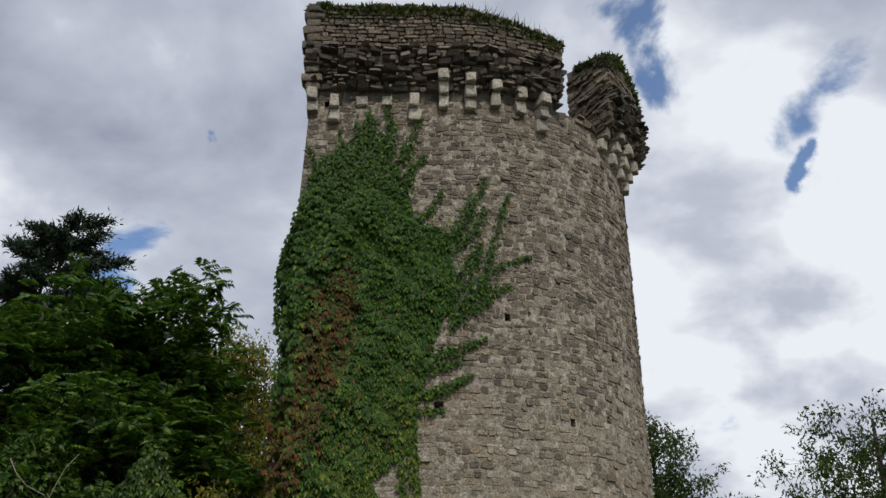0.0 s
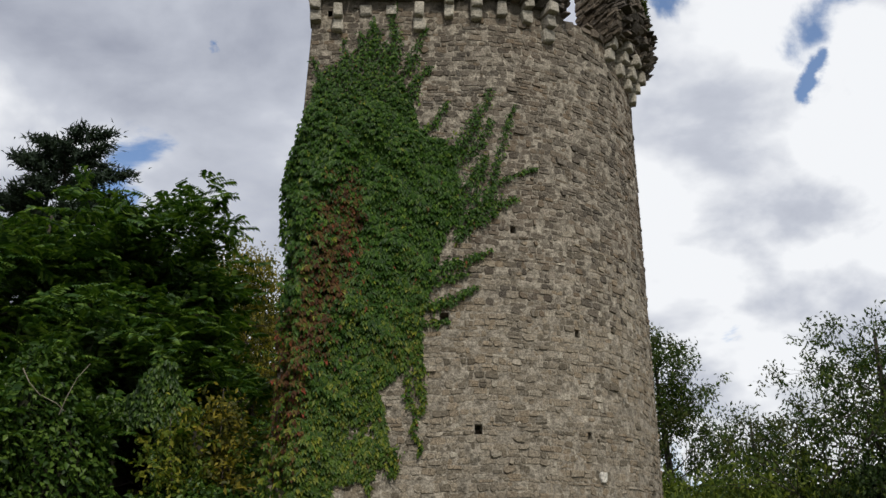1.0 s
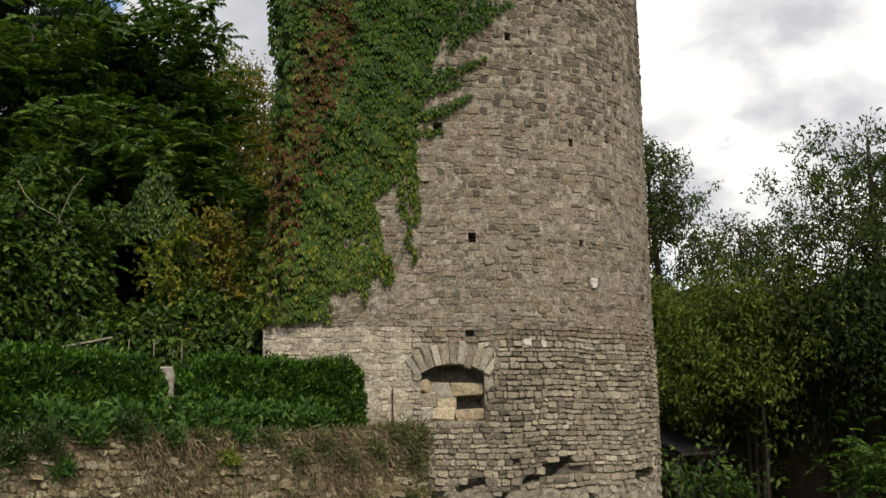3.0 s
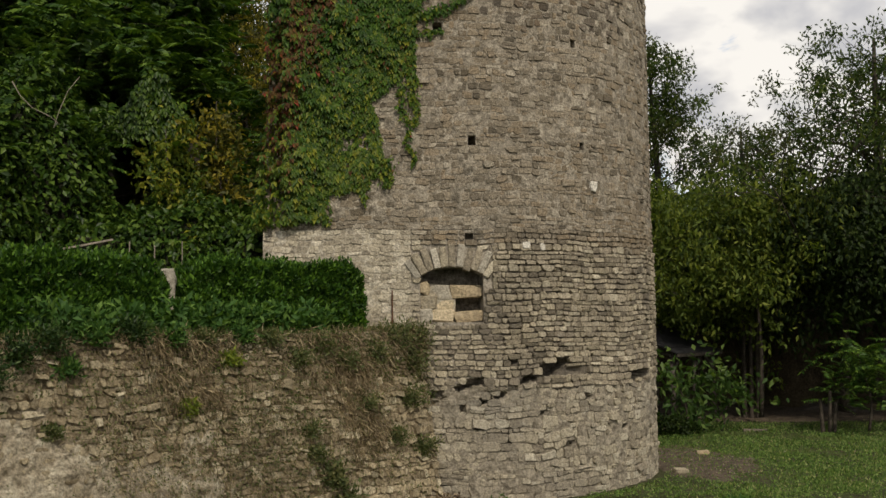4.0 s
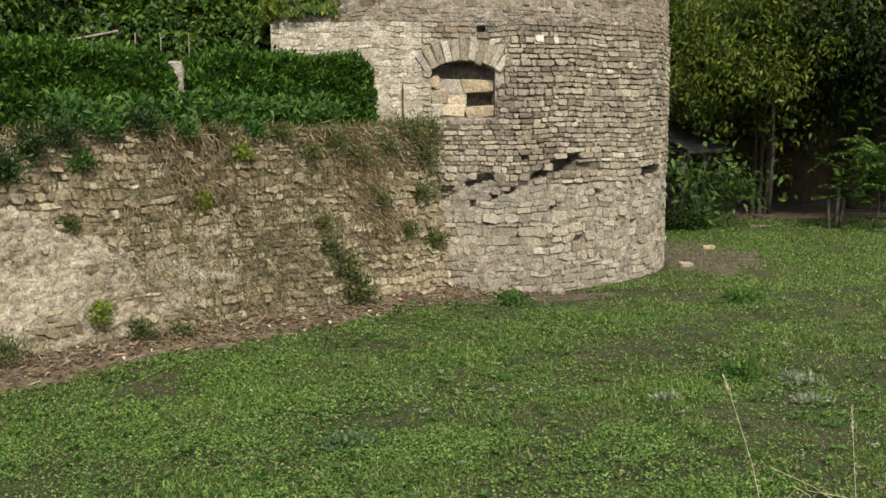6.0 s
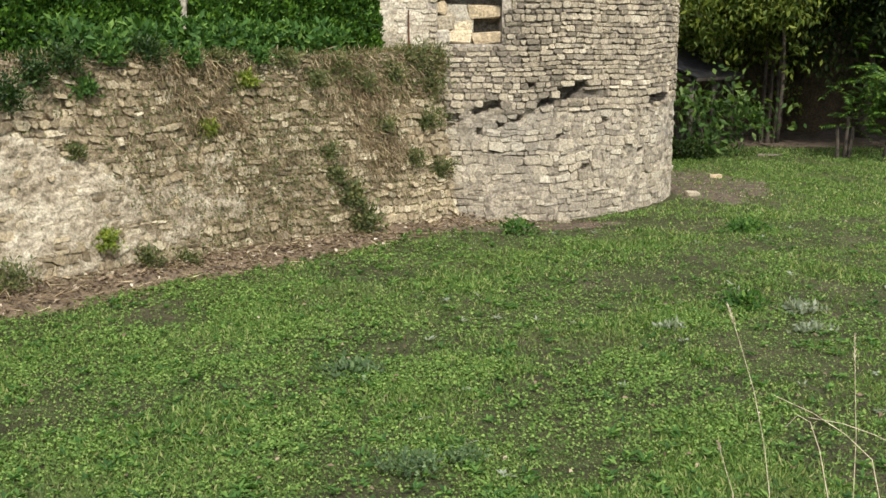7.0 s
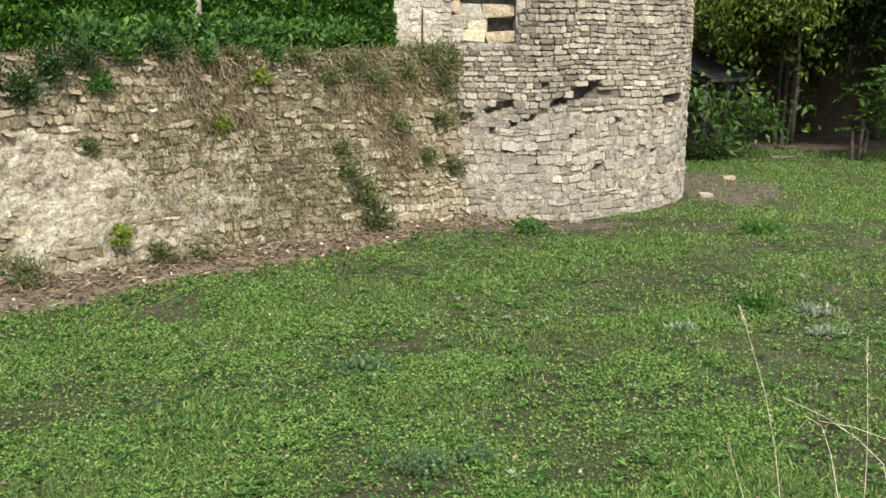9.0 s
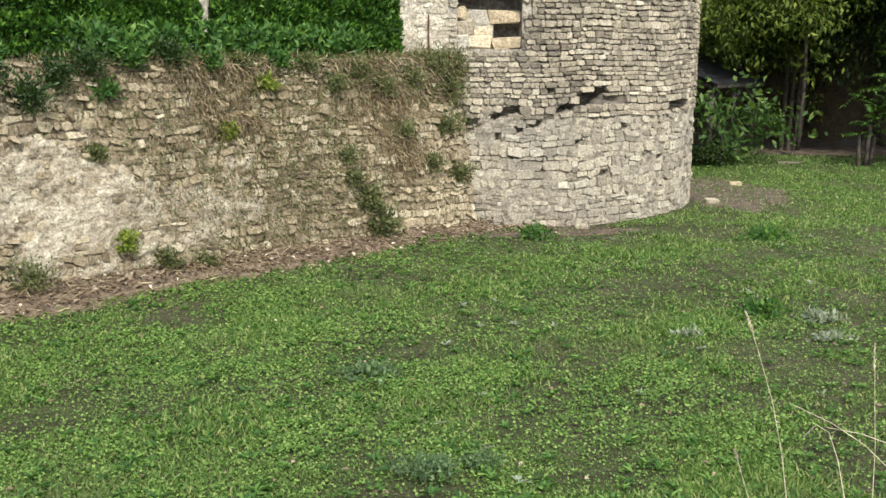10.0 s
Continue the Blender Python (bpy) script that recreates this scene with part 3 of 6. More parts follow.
def build_parapet():
    rnd = random.Random(5)
    # the backing of the long piece and of the standing fragment
    for name, u0, u1, top, thick in (("parapet_core", -2.55, 4.0, lambda u: 20.95 - 0.22 * max(0, u - 1.5), 0.7), ("fragment_core", 5.55, 8.7, lambda u: 20.85 - 0.28 * abs(u - 6.2), 1.05)):
        verts, faces = [], []
        us = np.linspace(u0, u1, 15)
        more = 0.22 if u0 > 5 else 0.0
        for u in us:
            verts += [tower_point(u, 18.2, 0.0), tower_point(u, 19.4, 0.30 + more), tower_point(u, top(u), 0.32 + more), tower_point(u, top(u), 0.32 - thick), tower_point(u, 18.2, -0.45)]
        for k in range(len(us) - 1):
            for q in range(5):
                faces.append((k * 5 + q, (k + 1) * 5 + q, (k + 1) * 5 + (q + 1) % 5, k * 5 + (q + 1) % 5))
        faces += [tuple(range(5)), tuple(range((len(us) - 1) * 5, len(us) * 5))]
        mesh_object(name, verts, faces, M_JOINT, tower)
    rough, upper = ([], []), ([], [])

    def leaning(u, z, out):
        return tower_point(u, z + wave(u, z), out + parapet_out(z) + (0.24 * min(1.0, (z - 18.0) / 1.2) if u > 5.3 else 0.0))
    spans = ((-2.62, 4.05, lambda u: 20.98 - 0.22 * max(0, u - 1.5)), (5.5, 8.8, lambda u: 20.9 - 0.28 * abs(u - 6.2)))
    for u0, u1, top in spans:
        for u, z, w, h in courses(rnd, 18.45, 19.65, u0, u1, (0.09, 0.17), (0.12, 0.38), 0.02, []):
            if rnd.random() < 0.2:
                continue
            stone_into(*rough, rnd, u, z, w, h, rnd.uniform(0.03, 0.27), 0.2, leaning, rnd.uniform(-0.12, 0.12))
        for u, z, w, h in courses(rnd, 19.65, 21.1, u0, u1, (0.08, 0.18), (0.11, 0.34), 0.016, []):
            if z + h / 2 < top(u) + rnd.uniform(-0.08, 0.1):
                stone_into(*upper, rnd, u, z, w, h, rnd.uniform(0.01, 0.06), 0.12, leaning, rnd.uniform(-0.08, 0.08))
    # the broken end of the fragment

    def end_face(s, z, out):
        a = (5.55 - CX) / R
        r = R + s
        return Vector((CX + r * math.sin(a) - out * math.cos(a), CY - r * math.cos(a) - out * math.sin(a), z + 0.35 * s))
    for s, z, w, h in courses(rnd, 18.3, 20.6, -0.75, 0.6, (0.10, 0.18), (0.15, 0.4), 0.015, []):
        stone_into(*upper, rnd, s, z, w, h, rnd.uniform(0.01, 0.12), 0.1, end_face, rnd.uniform(-0.1, 0.1))
    # the low broken wall between the two
    for u, z, w, h in courses(rnd, 18.3, 18.6, 4.0, 5.6, (0.12, 0.2), (0.2, 0.4), 0.02, []):
        if rnd.random() < 0.7:
            stone_into(*rough, rnd, u, z, w, h, rnd.uniform(0.02, 0.12), 0.4, wavy, rnd.uniform(-0.2, 0.2))
    mesh_object("rough_band", *rough, M_DARK, tower, "dark jutting broken stones under the parapet", kind="stuff")
    mesh_object("parapet_facing", *upper, M_PARAPET, tower, "brown rubble of the parapet", kind="stuff")
    # quoins of the corner
    for k in range(11):
        v, f = [], []
        block(v, f, tower_point(-2.42 + rnd.uniform(-0.03, 0.03), 18.5 + 0.23 * k, 0.08 + 0.18 * min(1, k / 4)), (0.34 + 0.16 * (k % 2), 0.42, rnd.uniform(0.17, 0.22)), 0.03, rnd)
        mesh_object("quoin", v, f, M_PARAPET if k % 3 == 0 else M_DARK, tower)


build_parapet()


def build_corbels():
    """Stepped stone brackets, each of two or three dressed stones."""
    rnd = random.Random(3)
    for u, top, n in ((-2.4, 18.45, 2), (-1.83, 18.25, 2), (-1.15, 18.35, 1), (-0.51, 18.35, 1), (0.18, 18.3, 2), (0.92, 18.95, 3), (1.6, 18.85, 3), (2.24, 18.8, 2),
                      (2.88, 18.7, 2), (3.46, 18.55, 3), (5.75, 18.55, 2), (6.35, 18.65, 3), (7.0, 18.6, 3), (7.6, 18.4, 3)):
        z = top
        for k in range(n):
            h = rnd.uniform(0.30, 0.42) if n < 3 else rnd.uniform(0.28, 0.36)
            reach = (0.5, 0.34, 0.2)[k + (3 - n if n < 3 else 0)] if n > 1 else 0.10
            a = tower_frame(u)
            v, f = [], []
            block(v, f, (0, 0, 0), (rnd.uniform(0.23, 0.31), reach + 0.3, h - 0.015), 0.02, rnd, Matrix.Rotation(rnd.uniform(-0.06, 0.06), 3, "Y"))
            turn = Matrix.Rotation(a, 3, "Z")
            c = tower_point(u, z - h / 2, (reach - 0.3) / 2)
            mesh_object("corbel_stone", [turn @ p + c for p in v], f, M_ASHLAR, tower)
            z -= h


build_corbels()


def build_niche():
    """The walled-up gun port: arch stones, dressed fill, dark slot."""
    rnd = random.Random(8)
    centre, rad = (0.985, 3.72), 1.22
    angles = np.linspace(-38, 38, 12)
    for k in range(11):
        a = radians((angles[k] + angles[k + 1]) / 2)
        w = 2 * rad * math.sin(radians(angles[1] - angles[0]) / 2) * 1.16
        lng = rnd.uniform(0.42, 0.52)
        drop = 0.05 if k == 7 else 0
        v, f = [], []
        block(v, f, (0, 0, 0), (w * rnd.uniform(0.8, 0.93), 0.5, lng), 0.012, rnd)
        m = Matrix.Rotation(a, 3, "Y")
        r = rad + 0.05 + lng / 2
        u, z = centre[0] + math.sin(a) * r, centre[1] + math.cos(a) * r - drop
        c = tower_point(u, z, -0.20 - drop)
        turn = Matrix.Rotation(tower_frame(u), 3, "Z")
        mesh_object("voussoir", [turn @ (m @ p) + c for p in v], f, M_COURSED_ONE if k % 3 else M_ASHLAR, tower)
    for name, u0, u1, z0, z1, deep, mat in (("lintel", 0.96, 1.64, 4.34, 4.60, 0.22, M_OCHRE), ("fill_stone", 0.30, 0.50, 4.42, 4.66, 0.10, M_OCHRE),
                                            ("fill_stone", 0.52, 0.94, 4.44, 4.60, 0.28, M_ASHLAR), ("fill_stone", 0.32, 0.66, 4.10, 4.42, 0.12, M_COURSED_ONE),
                                            ("fill_stone", 0.68, 0.92, 4.30, 4.43, 0.25, M_ASHLAR), ("fill_stone", 0.68, 1.02, 4.05, 4.28, 0.27, M_OCHRE),
                                            ("sill", 0.56, 1.04, 3.82, 4.06, 0.16, M_OCHRE), ("sill", 1.05, 1.64, 3.82, 4.03, 0.14, M_OCHRE), ("fill_stone", 0.31, 0.54, 3.82, 4.08, 0.06, M_ASHLAR)):
        v, f = [], []
        block(v, f, (0, 0, 0), (u1 - u0 + 0.02, 0.4, z1 - z0 + 0.01), 0.035, rnd)
        c = tower_point((u0 + u1) / 2, (z0 + z1) / 2, -deep - 0.2)
        turn = Matrix.Rotation(tower_frame((u0 + u1) / 2), 3, "Z")
        mesh_object(name, [turn @ p + c for p in v], f, mat, tower)
    for name, u0, u1, z0, z1 in (("mortar_fill", 0.28, 1.06, 3.78, 4.50), ("mortar_bed", 1.0, 1.68, 3.78, 4.02)):
        v, f = [], []
        block(v, f, (0, 0, 0), (u1 - u0, 0.5, z1 - z0), 0.03, rnd)
        c = tower_point((u0 + u1) / 2, (z0 + z1) / 2, -0.52)
        mesh_object(name, [p + c for p in v], f, M_CREAMJOINT, tower)
    # rubble round the arch
    v, f = [], []
    for u, z, w, h in courses(rnd, 4.6, 5.46, 0.12, 1.85, (0.14, 0.2), (0.18, 0.35), 0.018, []):
        d = math.hypot(u - centre[0], z - centre[1])
        if d > rad + 0.56 or (z < 5.0 and (u < 0.24 or u > 1.74)):
            stone_into(v, f, rnd, u, z, w, h, rnd.uniform(0.015, 0.04), 0.06, wavy)
    mesh_object("arch_rubble", v, f, M_COURSED, tower, kind="stuff")
    # single bright stones
    for u, z, w, h in ((4.41, 6.82, 0.22, 0.24), (2.62, 5.45, 0.2, 0.14), (3.0, 5.42, 0.14, 0.17)):
        v, f = [], []
        stone_into(v, f, rnd, u, z, w, h, 0.06, 0.05, tower_point)
        mesh_object("white_stone", v, f, M_WHITE, tower, "single whitish stone")


build_niche()

# ---- retaining wall and terrace ----
W0, WD = Vector((-6.48, 14.57)), Vector((0.733, 0.680))
WN = Vector((0.680, -0.733))
WALL_LEN, WALL_LOW, WALL_TOP = 9.75, -6.5, 3.72


def wall_point(s, z, out=0.0):
    bulge = 0.06 * math.sin(s * 0.9 + z) + 0.04 * math.sin(s * 2.3 - 1.7 * z)
    p = W0 + WD * s + WN * (out + bulge - 0.10 * z)
    return Vector((p.x, p.y, z))


def wall_top(s):
    return WALL_TOP + 0.05 * math.sin(s * 1.3) + 0.04 * math.sin(s * 3.1)


def terrace_z(d):
    """Height of the terrace at d metres behind the wall's face."""
    return 3.66 + 0.05 * d


def render_left(s, z):
    """Above nought where the old render still clings."""
    return 0.9 * noise.noise((s * 0.45 + 3.0, z * 0.8, 1.0)) + 0.55 * noise.noise((s * 1.3, z * 1.6, 4.0)) + 0.45 * noise.noise((s * 4.0, z * 4.0, 6.0)) + 0.3 * noise.noise((s * 10.0, z * 10.0, 16.0)) + 0.30 - 0.20 * max(0.0, s - 1.4 - 2.4 * math.exp(-((z - 0.95) / 0.5) ** 2)) - 0.42 * abs(z - 1.35)


def plaster(s, z):
    """Remains of render stand proud in patches and bury the stones; elsewhere the joints are open."""
    return 0.04 * max(-0.5, min(1.0, render_left(s, z) * 3.0)) + 0.03 * noise.noise((s * 3.3, z * 3.3, 7.0)) + 0.036 * noise.noise((s * 8.0, z * 8.0, 9.0)) + 0.024 * noise.noise((s * 17.0, z * 17.0, 3.0))


def wavy_wall(s, z, out=0.0):
    """Courses that rise and sink along the wall."""
    return wall_point(s, z + 0.04 * math.sin(s * 1.1 + 0.8 * z) + 0.02 * math.sin(s * 2.9 - 1.3 * z) + 0.05 * noise.noise((s * 1.7, z * 2.0, 8.0)), out)


def build_wall():
    rnd = random.Random(21)
    wall = thing("retaining_wall", "old rubble retaining wall with plaster remains and weeds", "wall", (W0.x, W0.y, 0), kind="structure")
    ss, zs = np.linspace(WALL_LOW, WALL_LEN, 520), np.linspace(-0.4, 3.62, 130)
    verts = [wall_point(s, z, 0.012 + plaster(s, z)) for z in zs for s in ss] + [wall_point(s, 3.66 + 0.04 * noise.noise((s * 2.0, 0, 0)), -0.5) for s in ss]
    w = len(ss)
    faces = [(j * w + i, j * w + i + 1, (j + 1) * w + i + 1, (j + 1) * w + i) for j in range(len(zs)) for i in range(w - 1)]
    core = mesh_object("core", verts, faces, M_WALLCORE, wall, smooth=True)
    core.data.materials.append(M_PLASTER)
    core.data.polygons.foreach_set("material_index", [1 if render_left(ss[k % (w - 1)], zs[min(k // (w - 1), len(zs) - 1)]) > 0.0 else 0 for k in range(len(faces))])
    v, f = [], []
    single = []
    for s, z, sw, sh in courses(rnd, -0.15, 3.62, WALL_LOW, WALL_LEN, (0.05, 0.19), (0.08, 0.30), 0.012, []):
        if z + sh / 2 > wall_top(s) + 0.05:
            continue
        left = render_left(s, z)
        if left > 0.16 and rnd.random() < 0.2 + left:
            continue
        proud = rnd.uniform(-0.01, 0.07) + (0.04 if rnd.random() < 0.12 else 0)
        if 2.0 < s < 7.5 and 0.1 < z < 2.6 and len(single) < 300 and rnd.random() < 0.75:
            single.append((s, z, sw, sh))
        else:
            stone_into(v, f, rnd, s, z, sw, sh, max(0.002, proud), 0.06, wavy_wall, rnd.uniform(-0.3, 0.3), 0.16)
    mesh_object("wall_stones", v, f, M_WALLSTONE, wall, kind="stuff")
    return wall, single


def wall_core_material(name, stops, grain):
    m, n, l, b = shader(name)
    base = ramp_node(n, l, noise_node(n, l, 3.2, 8, 0.7), stops)
    col = mix_node(n, l, grain, base, ramp_node(n, l, noise_node(n, l, 26, 6, 0.7), [(0.36, (0.25, 0.25, 0.25)), (0.64, (1.5, 1.5, 1.5))]), "MULTIPLY")
    l.new(col, b.inputs["Base Color"])
    b.inputs["Roughness"].default_value = 0.95
    b.inputs["Specular IOR Level"].default_value = 0.1
    bump_node(n, l, b, noise_node(n, l, 13, 8, 0.65), 1.0, 0.08)
    return m


M_WALLCORE = wall_core_material("mortar_and_earth", [(0.34, (0.11, 0.083, 0.05)), (0.5, (0.26, 0.21, 0.14)), (0.66, (0.43, 0.37, 0.26))], 0.55)
M_PLASTER = wall_core_material("weathered_lime_render", [(0.36, (0.17, 0.14, 0.095)), (0.49, (0.35, 0.30, 0.22)), (0.66, (0.54, 0.49, 0.38))], 0.6)
retaining_wall, WALL_SINGLE = build_wall()


def build_terrace():
    verts, faces = [], []
    ss = np.linspace(WALL_LOW - 20, WALL_LEN + 0.3, 30)
    ds = [0.02, 0.35, 0.9, 2.0, 4.0, 7.0, 12.0, 20.0, 40.0]
    for d in ds:
        for s in ss:
            p = W0 + WD * s - WN * d
            z = terrace_z(d) + (0.22 * (d - 7) if d > 7 else 0) - (0.2 if d < 0.1 else 0.04 if d < 0.5 else 0)
            p -= WN * 0.37
            if p.y > 21.2 and p.x > -3.2:
                p = Vector((-3.2, p.y))
            verts.append((p.x, p.y, z))
    w = len(ss)
    faces = [(j * w + i, j * w + i + 1, (j + 1) * w + i + 1, (j + 1) * w + i) for j in range(len(ds) - 1) for i in range(w - 1)]
    ob = mesh_object("terrace_ground", verts, faces, M_SOIL, smooth=True)
    tagged(ob, "weedy earth terrace rising into a wooded slope", "ground", kind="structure")


build_terrace()


def foot_height(s, out):
    """Litter heaped against the wall's foot, lower and narrower towards the tower."""
    wide = 0.75 + 0.25 * noise.noise((s * 0.7, 1.0, 0.0)) + 0.12 * noise.noise((s * 2.6, 3.0, 0.0)) - 0.02 * s
    q = max(0.0, 1.0 - max(0.0, out) / max(0.25, wide))
    return (0.30 - 0.012 * s) * q ** 1.4 + 0.05 * q * noise.noise((s * 4.0, out * 4.0, 2.0)) - 0.03 * (q <= 0)


def build_wall_foot():
    ss, outs = np.arange(WALL_LOW, WALL_LEN + 0.2, 0.12), np.linspace(-0.2, 1.25, 14)
    verts = []
    for o in outs:
        for s in ss:
            p = W0 + WD * s + WN * o
            verts.append((p.x, p.y, ground_z(p.x, p.y) + foot_height(s, o)))
    w = len(ss)
    faces = [(j * w + i, j * w + i + 1, (j + 1) * w + i + 1, (j + 1) * w + i) for j in range(len(outs) - 1) for i in range(w - 1)]
    tagged(mesh_object("litter_bank", verts, faces, M_LITTER, smooth=True), "brown leaf litter heaped along the wall's foot", "soil", kind="structure")


M_LITTER = rough_material("leaf_litter_soil", (0.075, 0.056, 0.04), (0.24, 0.182, 0.125), 5, 0.95, 0.05, 30)
build_wall_foot()

# ---- plants ----
def shell_points(rng, n, size, inner=0.75, seed=0, lump=0.14, scale=1.4):
    """Points in the outer layer of a lumpy ellipsoid, with outward directions."""
    d = unit(rng.normal(size=(n, 3)))
    r = inner + (1 - inner) * rng.random(n) ** 0.5
    r = r * (1 + lump * soft_noise(d * scale, 3.0, seed))
    return d * r[:, None] * np.asarray(size), d


def ivy_right(z):
    """How far to the side the closed creeper reaches at a height."""
    rows = ((5.95, -2.7), (6.1, -1.8), (6.65, -1.75), (6.7, -0.95), (7.3, -0.45), (8.2, -0.5), (8.65, -0.7), (9.05, -0.3), (9.4, 0.05), (10.0, 0.18), (10.7, 0.38), (11.8, 0.66), (13.0, 1.1), (13.6, 1.2), (14.4, 1.15),
            (14.75, 0.5), (15.0, 0.0), (15.8, -0.05), (16.9, -0.35), (17.3, -0.75), (17.8, -0.9))
    return np.interp(z, [r[0] for r in rows], [r[1] for r in rows])


def ivy_left(z):
    return np.interp(z, (6.0, 8.0, 10.0, 11.5, 12.6, 13.5, 14.4, 15.4, 16.4, 17.2, 18.0), (-3.2, -2.9, -2.86, -2.77, -2.71, -2.89, -2.74, -2.42, -2.2, -1.3, -0.95))


def tower_points(u, z, out):
    a = np.maximum(0, (u - CX) / R)
    x = np.where(u < CX, u, CX + (R + out) * np.sin(a))
    y = np.where(u < CX, FRONT - out, CY - (R + out) * np.cos(a))
    nx, ny = np.sin(a), -np.cos(a)
    return np.stack([x, y, z], 1), np.stack([nx, ny, 0 * nx], 1)


def palmate(at, out, rng, size, spread=0.75):
    """Drooping leaves of five leaflets: the leaflets' feet, directions, normals and lengths."""
    n = len(at)
    out = unit(out)
    side = unit(np.cross(np.array([0, 0, 1.0]), out))
    down = unit(np.array([0, 0, -1.0]) + out * rng.uniform(0.15, 0.75, (n, 1)) + side * rng.normal(size=(n, 1)) * 0.35)
    face = unit(np.cross(side, down))
    face *= np.sign(np.sum(face * out, 1, keepdims=True) + 1e-9)
    across = np.cross(down, face)
    feet, al, nr, ln = [], [], [], []
    for k, (a, s) in enumerate(((-1.25, 0.62), (-0.6, 0.88), (0.0, 1.0), (0.6, 0.88), (1.25, 0.62))):
        d = down * math.cos(a * spread) + across * math.sin(a * spread)
        feet.append(at)
        al.append(d + rng.normal(size=(n, 3)) * 0.08)
        nr.append(face + rng.normal(size=(n, 3)) * 0.15)
        ln.append(size * s)
    return np.concatenate(feet), np.concatenate(al), np.concatenate(nr), np.concatenate(ln)


